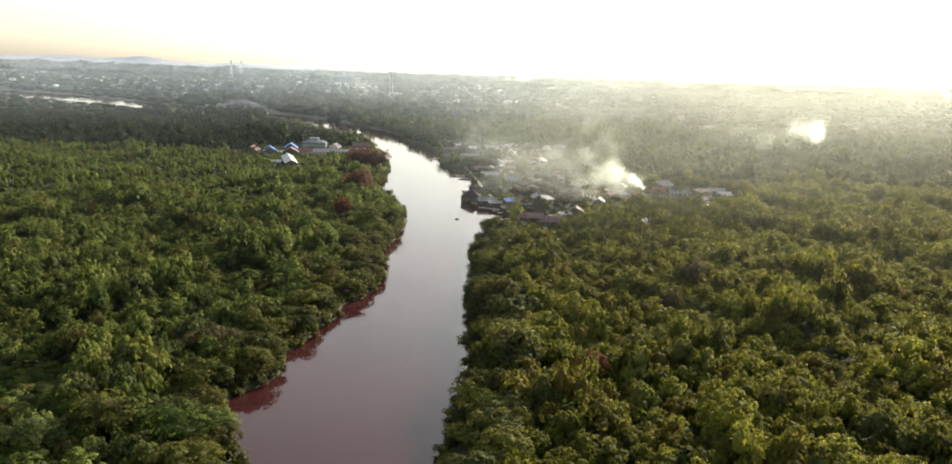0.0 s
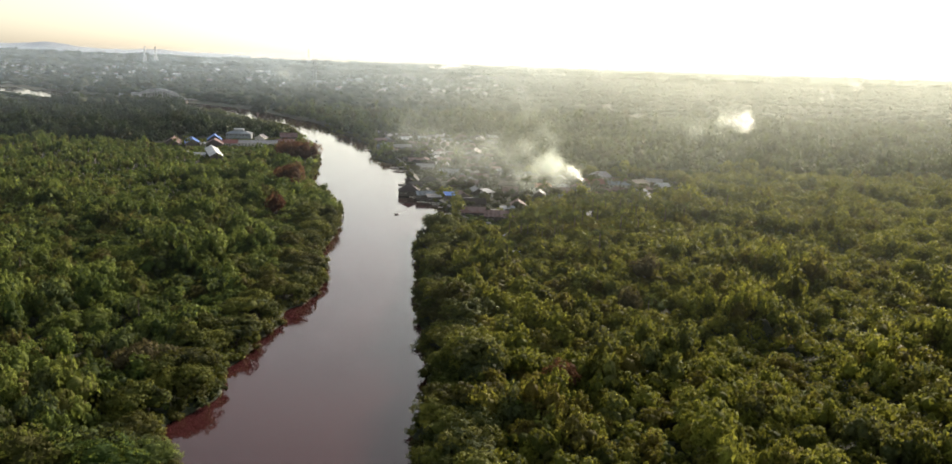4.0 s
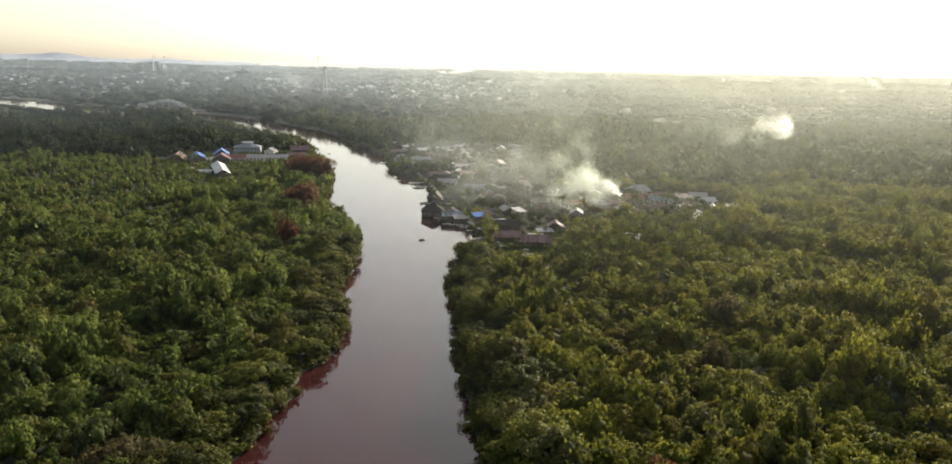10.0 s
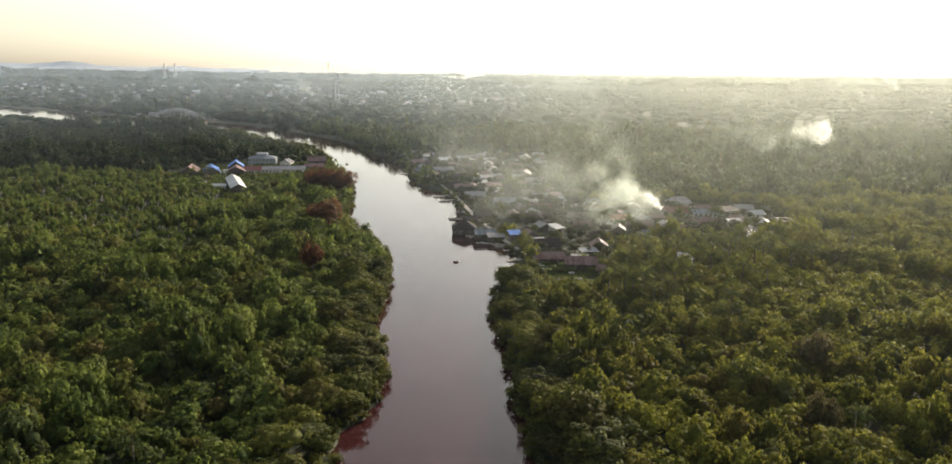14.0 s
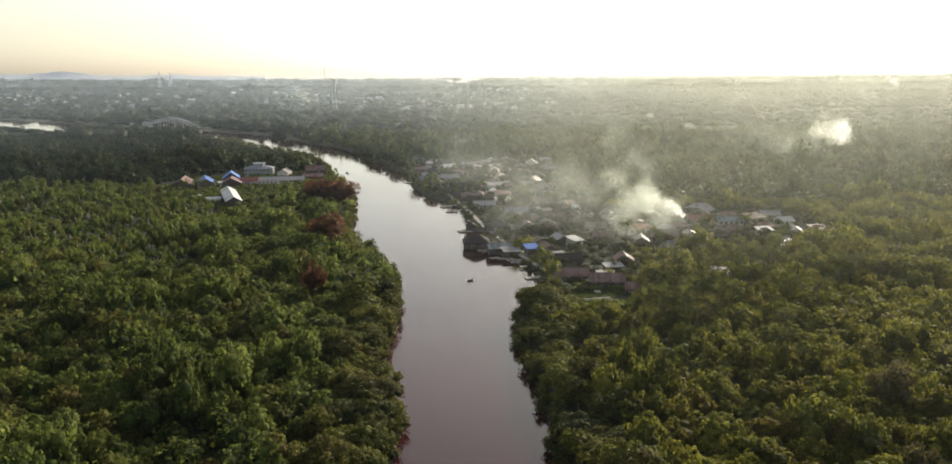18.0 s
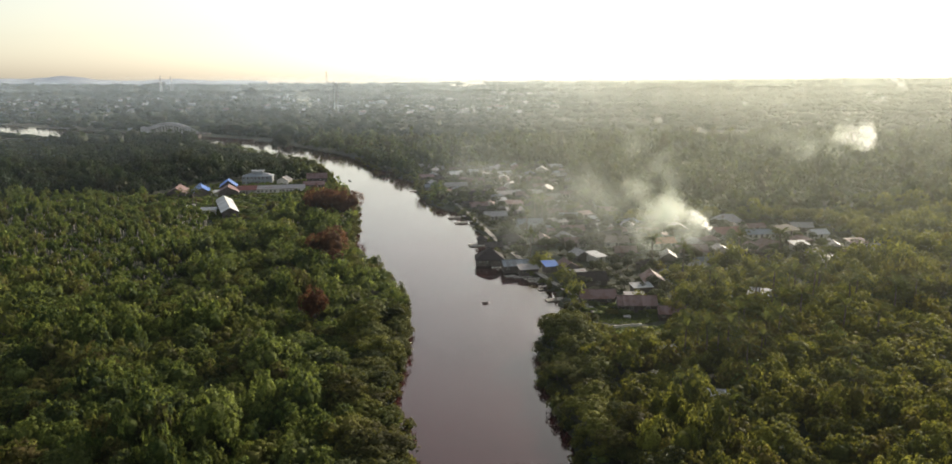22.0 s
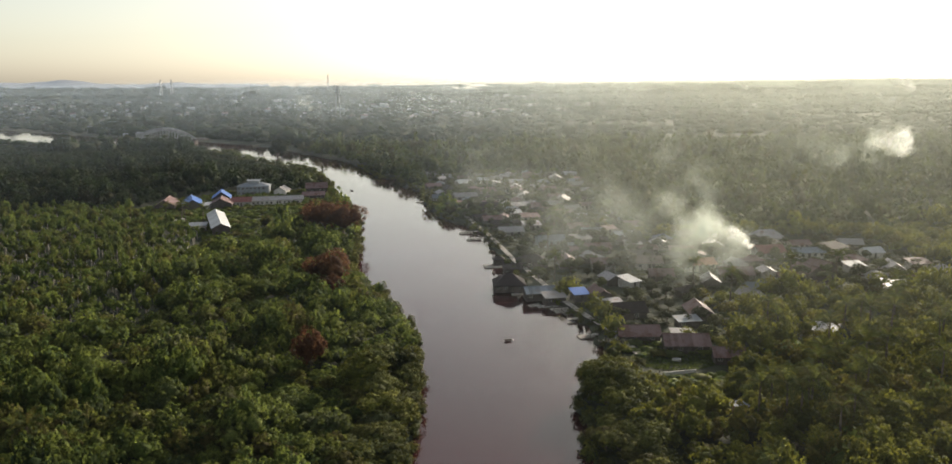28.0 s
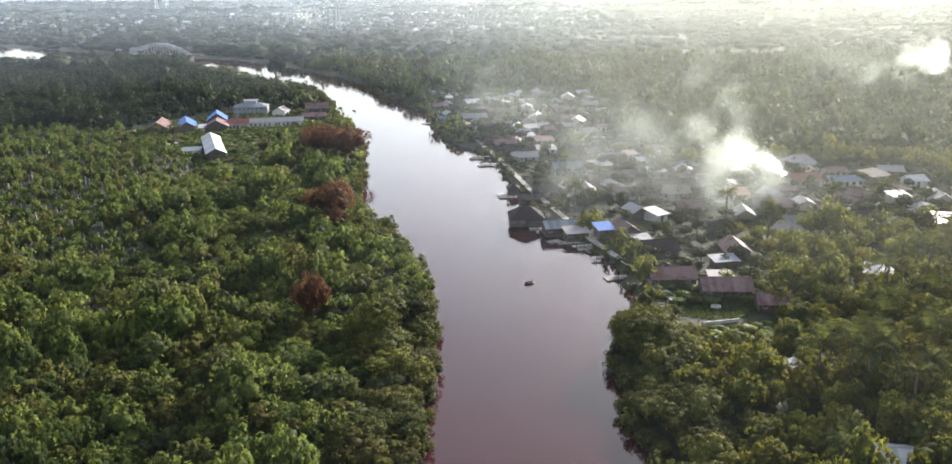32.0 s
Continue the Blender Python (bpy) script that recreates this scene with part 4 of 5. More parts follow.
house("house", 123, 437, 14, 6, 3, 1.6, M_TIN_PALEBLUE, M_PLASTER, -2, "long house with a pale blue-white roof")
house("house", 146, 434, 8, 6, 3, 1.6, M_TIN_WHITE, M_PLASTER, 6, "small white-roofed house among trees")
house("house", 109, 409, 11, 7, 3, 2.0, M_TIN_RUST, M_PLANK, 102, "brown-roofed house in the trees")
house("house", 139, 410, 11, 7, 3, 2.0, M_TIN, M_PLASTER, 75, "grey-roofed house in the trees")
house("house", 122.5, 384, 9, 9, 3.2, 1.5, M_TIN_WHITE, M_PLASTER_BLUE, -28, "house with a large white zinc roof and blue walls", "mono", sheets=0)
house("house", 139, 390, 15, 9, 3, 2.4, M_TIN_RUST, M_PLANK, -12, "long house with a purple-brown tin roof")
house("house", 152, 399, 12, 8, 3, 2.2, M_TIN, M_PLASTER, 98, "grey-roofed house at the village edge")
house("house", 82, 346, 6.6, 5.4, 2.8, 1.3, M_TIN_WHITE, M_PLASTER_BLUE, -30, "small hut with a bleached white roof among palms", "mono", category="hut")
house("house", 41.3, 273, 8.4, 6.0, 2.5, 1.2, M_TIN_WHITE, M_PLANK, -14, "hut with white zinc roof sheets in the forest", sheets=7, category="hut")
house("house", 41.5, 303, 2.6, 2.0, 2.0, 0.4, M_TIN_PALEBLUE, M_TIN_RED, 20, "small pale blue-roofed hut hidden by palms", "mono", category="hut")
for x, y, w, d, m, t in ((52, 500, 10, 7, M_TIN_RUST, 5), (58, 525, 9, 7, M_TIN, -10), (45, 520, 10, 7, M_SHINGLE, 12), (18, 525, 10, 7, M_TIN_RUST, 4), (14, 560, 9, 6, M_SHINGLE, 6), (46, 560, 10, 7, M_TIN_RUST, -14),
                         (60, 550, 9, 7, M_TIN, 18), (26, 625, 11, 8, M_TIN_RUST, 10), (45, 640, 10, 7, M_TIN, -6), (62, 625, 10, 7, M_TIN_RUST, 12), (50, 455, 11, 7, M_TIN_RUST, 0), (62, 440, 10, 7, M_SHINGLE, 10), (60, 410, 9, 6.5, M_TIN_RUST, -8),
                         (95, 455, 10, 7, M_TIN, -5), (66, 478, 9, 6, M_TIN_WHITE, 15), (5, 640, 9, 6, M_SHINGLE, 14), (82, 645, 11, 8, M_TIN, 5), (90, 700, 10, 7, M_TIN_WHITE, 9), (450, 600, 14, 8, M_TIN_WHITE, 0)):
    house("house", x, y, w, d, 2.9, 1.9, m, M_PLANK, t + 90 * (int(x) % 2), "weathered village house with a tin roof among trees")

# the crowded lanes behind the boardwalk
dice = np.random.default_rng(31)
ROOFS = [(M_TIN_RUST, "brown tin roof"), (M_TIN, "grey tin roof"), (M_SHINGLE, "dark shingle roof"), (M_TIN_PALEBLUE, "pale blue-grey tin roof")]
for x0, x1, y0, y1, n in ((8, 80, 482, 600, 32), (-5, 105, 600, 715, 30), (38, 80, 425, 480, 12), (62, 155, 388, 455, 20)):
    for _ in range(400):
        x, y, w = dice.uniform(x0, x1), dice.uniform(y0, y1), dice.uniform(7, 11)
        if n == 0:
            break
        if ashore(np.array([x]), np.array([y]))[0] < 9 or any(math.hypot(x - hx, y - hy) < 0.52 * (w + hw) + 0.8 for hx, hy, hw in HOMES):
            continue
        m, words = ROOFS[dice.choice(4, p=[0.42, 0.3, 0.16, 0.12])]
        house("house", x, y, w, 0.7 * w, 2.8, 0.16 * w, m, (M_PLANK, M_PLANK_PALE)[n % 2], float(dice.normal(4, 9)) + 90 * (n % 5 == 0), "small crowded village house with a " + words, ("gable", "gable", "hip", "mono")[n % 4])
        n -= 1

# the farm on the left bank
house("barn", -105.2, 530, 43, 7.0, 4.2, 1.8, M_TIN_WHITE, M_PLANK, 105, "large barn with a white zinc roof in the clearing", sheets=20, group="farm buildings", category="barn")
house("shed", -112.5, 523, 7, 5, 3.2, 0.8, M_TIN_PALEBLUE, M_PLASTER, 6, "low white-roofed shed beside the barn", "mono", group="farm buildings", category="shed")
house("house", -132, 595, 21, 9, 3.4, 2.6, M_TIN_BLUE, M_PLANK, 105, "farm house with a bright blue tin roof", group="farm buildings")
house("house", -145, 596, 18, 9.5, 3, 2.8, M_TIN_RUST, M_PLANK, 96, "farm house with a dull brown roof", group="farm buildings")
house("house", -119.5, 608, 13, 9, 4.4, 3.2, M_TIN_BLUE, M_PLANK, 100, "farm house with a blue roof behind a brown one", group="farm buildings")
house("house", -117, 595, 14, 11, 3, 2.8, M_TIN_RUST, M_PLANK, 98, "farm house with a brown tin roof", group="farm buildings")
house("shed", -124.5, 590, 6, 6, 2.6, 0.9, M_TIN_WHITE, M_PLASTER, 10, "small white-roofed shed behind the barn", "mono", group="farm buildings", category="shed")
house("house", -107.5, 600, 10, 7, 3, 1.8, M_TIN_RED, M_PLASTER, 2, "long low building with a dull red roof", group="farm buildings")
house("house", -89.5, 604, 27, 7, 3, 1.5, M_TIN, M_PLASTER, 7, "long low building with a pale grey roof", group="farm buildings")
house("house", -72, 621, 12, 7, 2.8, 1.4, M_TIN_RUST, M_PLANK, 4, "low brown-roofed shed at the river end", group="farm buildings", category="shed")
big = house("building", -109, 647, 18, 11, 5.4, 1.7, M_TIN_PALEBLUE, M_PLASTER_BLUE, 2, "two-storey grey-blue building with a shallow roof", "hip", storeys=2, group="farm buildings", category="building")
part("cupola", boxed(-3.2, 3.2, -2.2, 2.2, 6.4, 8.2, 0.1), M_PLASTER_BLUE, big)
part("cupola_roof", slab(bmesh.new(), [(-4, -3, 8.2), (4, -3, 8.2), (4, 3, 8.6), (-4, 3, 8.6)], 0.12), M_TIN_PALEBLUE, big)
house("house", -92, 641, 9, 7, 3.2, 2.0, M_TIN, M_PLASTER, 80, "small grey gabled house by the two-storey building", group="farm buildings")
house("house", -72.5, 645, 12, 9, 3.2, 2.4, M_TIN_RUST, M_PLANK, 6, "brown-roofed house at the river bend", group="farm buildings", lift=0.8)
for x, y in ((-128, 545), (-125, 548), (-131, 549)):
    ob = empty("white_post", pose(x, y, 0.9), "white-painted stone post in the farm clearing", "post", "white posts")
    part("shaft", boxed(-0.7, 0.7, -0.4, 0.4, -0.2, 2.0, 0.15), M_PLASTER, ob)
    part("cap", boxed(-0.9, 0.9, -0.6, 0.6, 2.0, 2.3, 0.1), M_PLASTER, ob)

# ---- boardwalk, jetties, rafts, boats ----
WALK = [(32, 338), (30.5, 355), (26.5, 373), (23.5, 389), (20.5, 417), (17, 445), (13.5, 493), (6, 560), (-2, 625)]
wa = np.array(WALK, float)
boardwalk = empty("boardwalk", Matrix.Identity(4), "narrow grey plank boardwalk on posts along the village bank", "boardwalk")
seg = np.hypot(*np.diff(wa, axis=0).T)
run = np.concatenate([[0], np.cumsum(seg)])
deck_data = post_data = None
for k, u in enumerate(np.arange(0.5, run[-1] - 0.5, 1.6)):
    x, y = np.interp(u, run, wa[:, 0]), np.interp(u, run, wa[:, 1])
    x2, y2 = np.interp(u + 0.5, run, wa[:, 0]), np.interp(u + 0.5, run, wa[:, 1])
    turn = math.atan2(y2 - y, x2 - x)
    if deck_data is None:
        deck_data = part("plank", boxed(-0.76, 0.76, -0.95, 0.95, 1.42, 1.5, 0.01), M_PLANK_PALE, boardwalk)
        o = deck_data
    else:
        o = new("plank", deck_data.data)
        o.parent = boardwalk
    o.location, o.rotation_euler = (x, y, 0), (0, 0, turn)
    if k % 3 == 0:
        for sd in (-0.85, 0.85):
            if post_data is None:
                post_data = part("post", boxed(-0.08, 0.08, -0.08, 0.08, -1.2, 1.42), M_PLANK, boardwalk)
                o = post_data
            else:
                o = new("post", post_data.data)
                o.parent = boardwalk
            o.location, o.rotation_euler = (x - sd * math.sin(turn), y + sd * math.cos(turn), 0), (0, 0, turn)


def jetty(x, y, length, turn, wide=1.6):
    ob = empty("jetty", pose(x, y, 0, 0, 0, turn), "short grey plank jetty on posts over the water", "jetty", "jetties")
    first = None
    for u in np.arange(0.4, length, 0.8):
        if first is None:
            first = part("plank", boxed(-0.37, 0.37, -wide / 2, wide / 2, 0.72, 0.8), M_PLANK_PALE, ob)
            o = first
        else:
            o = new("plank", first.data)
            o.parent = ob
        o.location.x = u
    for u in np.arange(0.3, length, 2.2):
        for sd in (-wide / 2, wide / 2):
            part("post", boxed(u - 0.08, u + 0.08, sd - 0.08, sd + 0.08, -1.6, 1.5), M_PLANK, ob)


def raft(x, y, w, d, turn, label="raft of brown logs with a plank deck moored at the bank"):
    ob = empty("raft", pose(x, y, 0, 0, 0, turn), label, "raft", "rafts")
    for v in np.linspace(-d / 2, d / 2, 5):
        part("log", bar(bmesh.new(), (-w / 2, v, 0.02), (w / 2, v, 0.02), 0.24, 8), M_BARK, ob)
    n = max(3, int(w / 0.7))
    for i in range(n):
        u = -w / 2 + w * (i + 0.5) / n
        part("plank", boxed(u - 0.3, u + 0.3, -d / 2 - 0.2, d / 2 + 0.2, 0.26, 0.32), M_PLANK_PALE, ob)


for a in ((31, 357, 7, 185), (30, 352, 5, 190), (27, 372, 6, 190), (20, 455, 6, 180), (13.5, 493, 9, 180), (10, 508, 8, 182), (24, 382, 6, 188), (20, 462, 20, 2), (33, 326, 3, 10)):
    jetty(*a)
for a in ((24.5, 357, 6.5, 2.4, 10), (23, 381, 7, 2.6, 8), (19, 386.5, 7, 2.4, 6), (15, 388, 4, 2, 20), (9, 441, 7, 5, 3), (6.5, 492, 6, 2, 8), (4.5, 507, 6, 3, 4), (10, 420, 5, 3, -4), (-2, 560, 6, 2.4, 10), (-12, 605, 6, 2.5, 20), (13, 401, 6, 2, 0)):
    raft(*a)
pave = empty("footpath", pose(31.2, 347.5, 0.95, 0, 0, 96), "straight pale concrete footpath on the bank", "path")
for i in range(8):
    part("slab", boxed(-8.8 + i * 2.2, -6.65 + i * 2.2, -0.8, 0.8, -0.3, 0.12, 0.02), M_CONCRETE, pave)
low_wall = empty("low_wall", pose(37.5, 325.6, 0.9, 0, 0, 8), "low pale concrete garden wall by the lawn", "wall")
for i in range(3):
    part("panel", boxed(-3.9 + i * 2.6, -1.4 + i * 2.6, -0.12, 0.12, -0.3, 0.7, 0.02), M_PLASTER, low_wall)
    part("pillar", boxed(-4.05 + i * 2.6, -3.85 + i * 2.6, -0.17, 0.17, -0.3, 0.85, 0.02), M_PLASTER, low_wall)
basin = empty("round_basin", pose(39.5, 334, 0.95), "round white stone basin on the lawn", "basin")
part("rim", bar(bmesh.new(), (0, 0, -0.2), (0, 0, 0.45), 1.0, 16), M_PLASTER, basin)
part("bowl", bar(bmesh.new(), (0, 0, 0.40), (0, 0, 0.47), 0.8, 16), M_CONCRETE, basin)


def boat(x, y, turn, length=5.0):
    ob = empty("rowing_boat", pose(x, y, 0, 0, 0, turn), "small dark wooden boat lying on the river", "boat", "boats")
    bm = bmesh.new()
    rows = []
    for u in np.linspace(-1, 1, 9):
        wdt = 0.55 * (1 - abs(u) ** 2.4) + 0.03
        rows.append([bm.verts.new((u * length / 2, s * wdt * k, z + 0.18 * u * u)) for s, k, z in ((-1, 1, 0.35), (-1, 0.8, 0.0), (1, 0.8, 0.0), (1, 1, 0.35))])
    for p0, p1 in zip(rows, rows[1:]):
        for i in range(3):
            bm.faces.new((p0[i], p1[i], p1[i + 1], p0[i + 1]))
    bmesh.ops.solidify(bm, geom=bm.faces[:], thickness=0.05)
    part("hull", bm, M_PLANK, ob)
    for u in (-1.0, 0.2, 1.2):
        part("thwart", boxed(u - 0.12, u + 0.12, -0.42, 0.42, 0.22, 0.26), M_PLANK_PALE, ob)


boat(3, 356, 10, 1.9)
boat(-53, 660, 110, 7.0)
for a in ((22, 378, 95), (12, 398, 80), (8, 432, 85), (6, 500, 70)):
    boat(*a)
lawn_p = np.random.default_rng(3).uniform(-1, 1, (2600, 2))
lawn_p = lawn_p[(lawn_p**2).sum(1) < 1] * [10, 7.5] + [39.5, 335]
lv, lq = leaf_kites(np.random.default_rng(4), np.column_stack([lawn_p, np.full(len(lawn_p), 1.05)]), np.tile([0, 0, 1.0], (len(lawn_p), 1)), 0.5)
tagged(new("lawn_grass", mesh_np("lawn_grass", lv, lq, mat=M_LEAF_YOUNG)), "short green lawn grass beside the brown-roofed house", "grass", kind="stuff")

# ---- palms ----
def palm_model(rng, name, label, group, fronds=16, bow=0.55):
    """A palm 1 high to the crown's heart: trunk and arching fronds, each frond with leaflets."""
    ob = empty(name, Matrix.Identity(4), label, "palm", group)
    b = bmesh.new()
    pts = [Vector((0.06 * math.sin(2.2 * t), 0.03 * t, t)) for t in np.linspace(-0.08, 1, 6)]
    for i, (p0, p1) in enumerate(zip(pts, pts[1:])):
        bar(b, p0, p1, 0.026 - 0.002 * i, 6, 0.024 - 0.002 * i)
    part("trunk", b, M_BARK, ob)
    top = pts[-1]
    for i in range(fronds):
        a, up = i * 2.399 + rng.uniform(-0.2, 0.2), rng.uniform(-0.15, 1.25)
        L = rng.uniform(0.36, 0.56)
        out = np.array([math.cos(a), math.sin(a), 0])
        side = np.array([-math.sin(a), math.cos(a), 0])
        vs, qs = [], []
        steps = 11
        mid = [np.array(top) + out * L * t * (1.0 - 0.35 * up) + np.array([0, 0, L * (t * (0.35 + 1.0 * up) - bow * 1.7 * t * t)]) for t in np.linspace(0.03, 1, steps + 1)]
        for k in range(steps):
            base, nxt = mid[k], mid[k + 1]
            wdt = L * 0.2 * math.sin(math.pi * (0.14 + 0.82 * (k + 0.5) / steps))
            step = nxt - base
            vs += [base, base + step * 0.5 + side * 0.012, nxt, base + step * 0.5 - side * 0.012]
            qs.append((len(vs) - 4, len(vs) - 3, len(vs) - 2, len(vs) - 1))
            for s in (-1, 1):
                tip = base + step * 1.6 + side * s * wdt + np.array([0, 0, -wdt * rng.uniform(0.35, 0.8)])
                vs += [base, base + step * 0.62, tip, base + (tip - base) * 0.6 - step * 0.10]
                qs.append((len(vs) - 4, len(vs) - 3, len(vs) - 2, len(vs) - 1))
        f = new("frond", mesh_np("frond", np.array(vs), np.array(qs), mat=M_LEAF_PALM))
        f.parent = ob
    return ob


rng = np.random.default_rng(5)
palms = [palm_model(rng, "coconut_palm", "coconut palm with arching feathery fronds", "palms") for _ in range(3)]
PALMS = [(-87, 292, 10), (-82, 296, 9), (-91, 297, 8), (-79, 289, 8), (35, 252, 11), (42, 296, 11), (45, 292, 12), (48, 290, 11), (51, 294, 12), (46, 300, 10), (54, 299, 11), (57, 290, 10), (61, 297, 11), (52, 284, 10),
         (84, 342, 12), (88, 338, 12), (91, 345, 11), (95, 340, 12), (100, 347, 11), (78, 336, 10), (105, 355, 12), (110, 362, 12), (70, 352, 10), (66, 340, 10), (-127, 552, 11), (-122, 541, 11), (-114, 541, 10), (-130, 536, 11),
         (24, 520, 11), (40, 490, 12), (42, 484, 12), (55, 470, 11), (28, 640, 12), (50, 610, 12), (66, 395, 11), (71, 380, 11), (96, 395, 11), (112, 395, 12), (31, 268, 9), (62, 262, 10), (70, 275, 11), (-60, 205, 8), (90, 300, 11),
         (64, 205, 8), (-120, 330, 9), (-140, 352, 9), (-100, 240, 9), (26, 415, 10), (30, 452, 11), (120, 330, 11), (150, 360, 12),
         (58, 305, 11), (63, 311, 12), (67, 303, 11), (72, 312, 12), (80, 316, 12), (86, 308, 11), (97, 325, 12), (73, 327, 12), (104, 334, 12), (108, 322, 12)]
for i, (x, y, h) in enumerate(PALMS):
    c = copy_thing(palms[i % 3], Matrix.Identity(4))
    c.matrix_basis = Matrix.Translation((x, y, 0.9)) @ Matrix.Rotation(i * 2.1, 4, "Z") @ Matrix.Diagonal((0.95 * h, 0.95 * h, 0.84 * h, 1))
for m in palms:
    for o in (*m.children_recursive, m):
        bpy.data.objects.remove(o)

# ---- arch bridge, masts, town ----
def arch_bridge(x, y, length, rise, turn):
    ob = empty("arch_bridge", pose(x, y, 0, 0, 0, turn), "grey steel arch bridge over the river", "bridge")
    h = length / 2
    part("deck", boxed(-h - 14, h + 14, -4.5, 4.5, 5.0, 6.0, 0.1), M_PLANK, ob)
    for s in (-4.3, 4.3):
        bm = bmesh.new()
        arc = [Vector((-h + length * t, s, 5.5 + rise * 4 * t * (1 - t))) for t in np.linspace(0, 1, 21)]
        for p0, p1 in zip(arc, arc[1:]):
            bar(bm, p0, p1, 0.75, 6)
        part("arch", bm, M_STEEL, ob)
        bm = bmesh.new()
        arc2 = [p - Vector((0, 0, 0 if i in (0, 20) else 2.0)) for i, p in enumerate(arc)]
        for p0, p1 in zip(arc2[1:-1], arc2[2:-1]):
            bar(bm, p0, p1, 0.5, 5)
        part("lower_arch", bm, M_STEEL, ob)
        for i in range(2, 19):
            part("hanger", bar(bmesh.new(), (arc[i].x, s, 6.0), arc[i], 0.28, 5), M_STEEL, ob)
        part("railing", boxed(-h - 14, h + 14, s - 0.1, s + 0.1, 6.9, 7.1), M_STEEL, ob)
    for i in range(5, 16, 2):
        z = 5.5 + rise * 4 * (i / 20) * (1 - i / 20)
        part("brace", bar(bmesh.new(), (-h + length * i / 20, -4.3, z), (-h + length * i / 20, 4.3, z), 0.4, 5), M_STEEL, ob)
    for px in (-h, h):
        part("pier", boxed(px - 2.0, px + 2.0, -4.5, 4.5, -3.0, 5.0, 0.2), M_PLANK, ob)


arch_bridge(-279, 1090, 68, 12, -13)


def mast(x, y, h, r, label):
    z = float(ground_z(np.array([x]), np.array([y]))[0])
    ob = empty("mast", pose(x, y, z), label, "mast", "masts")
    for sx, sy in ((-1, -1), (1, -1), (1, 1), (-1, 1)):
        part("leg", bar(bmesh.new(), (sx * r, sy * r, -1), (sx * r * 0.25, sy * r * 0.25, h), r * 0.16, 4), M_STEEL, ob)
    for k in range(1, 9):
        s = r * (1 - 0.75 * k / 9)
        part("brace", boxed(-s, s, -s, s, h * k / 9 - 0.25, h * k / 9 + 0.25), M_STEEL, ob)


mast(-134, 1704, 58, 4.5, "tall dark lattice mast over the town")
mast(-905, 3373, 62, 5, "lattice mast on the far plain")
mast(-860, 3350, 62, 5, "lattice mast on the far plain")
mast(-330, 3900, 75, 5, "faint lattice mast near the horizon")


def town_house(w, d, h, rise, roof_mat, wall_mat, label):
    ob = empty("town_house", Matrix.Identity(4), label, "house", "town houses")
    part("wall", boxed(-w / 2, w / 2, -d / 2, d / 2, -1.5, h), wall_mat, ob)
    for s in (-1, 1):
        part("roof_slope", slab(bmesh.new(), [(-w / 2 - 0.6, s * (d / 2 + 0.6), h - 0.2), (w / 2 + 0.6, s * (d / 2 + 0.6), h - 0.2), (w / 2 + 0.6, 0, h + rise), (-w / 2 - 0.6, 0, h + rise)], 0.15), roof_mat, ob)
    for px in np.arange(-w / 2 + 2, w / 2 - 1, 3.5):
        part("window", boxed(px - 0.7, px + 0.7, -d / 2 - 0.06, -d / 2 + 0.02, 1.0, 2.4), M_DARK, ob)
    return ob


town = [town_house(14, 9, 5.5, 2.5, M_TIN_WHITE, M_CONCRETE, "pale town house with a bright zinc roof"), town_house(18, 10, 6.5, 2.6, M_TIN, M_CONCRETE, "large pale town building with a grey roof"),
        town_house(12, 9, 6, 2.6, M_TIN_RUST, M_PLASTER_BLUE, "town house with a brown roof"), town_house(26, 14, 8, 3, M_TIN_WHITE, M_PLASTER_BLUE, "wide town hall-like building with a white roof"), town_house(13, 9, 6, 2.6, M_TIN_PALEBLUE, M_PLASTER_BLUE, "town house with a pale blue roof")]
rng = np.random.default_rng(11)
made = 0
while made < 290:
    y = rng.uniform(1130, 2900)
    x = rng.uniform(-0.62 * y, 0.22 * y) if rng.uniform() < 0.85 else rng.uniform(0.2 * y, 0.6 * y)
    if x > -0.1 * y and y < 1500:
        continue
    if ashore(np.array([x]), np.array([y]))[0] < 12:
        continue
    c = copy_thing(town[int(rng.choice(5, p=[0.07, 0.26, 0.46, 0.03, 0.18]))], Matrix.Identity(4))
    s = rng.uniform(0.4, 0.85)
    c.matrix_basis = Matrix.Translation((x, y, float(ground_z(np.array([x]), np.array([y]))[0]) + 5.0 * (y > 1500))) @ Matrix.Rotation(rng.uniform(0, 3.1), 4, "Z") @ Matrix.Diagonal((s, s, s, 1))
    made += 1
for m in town:
    for o in (*m.children_recursive, m):
        bpy.data.objects.remove(o)

# a far reach of the river, and the hills
fy = np.linspace(3600, 4500, 10)
fx = 283 + (fy - 3844) * 0.18 + 30 * np.sin(fy * 0.011)
fv = np.stack([np.stack([fx - 45, fy, ground_z(fx, fy) + 14], -1), np.stack([fx + 45, fy, ground_z(fx, fy) + 14], -1)], 1)
fk = np.arange(9) * 2
tagged(new("river_reach", mesh_np("river_reach", fv, np.stack([fk, fk + 1, fk + 3, fk + 2], -1), mat=M_WATER)), "far bright reach of the river", "river", kind="structure")
hx = np.linspace(-3300, -700, 80)
hh = 26 * np.exp(-((hx + 1950) / 330) ** 2) + 34 * np.exp(-((hx + 1700) / 120) ** 2) + 22 * np.exp(-((hx + 2300) / 260) ** 2) + 16 * np.exp(-((hx + 1200) / 200) ** 2) + 3 * np.sin(hx * 0.02) + 2 * np.sin(hx * 0.053)
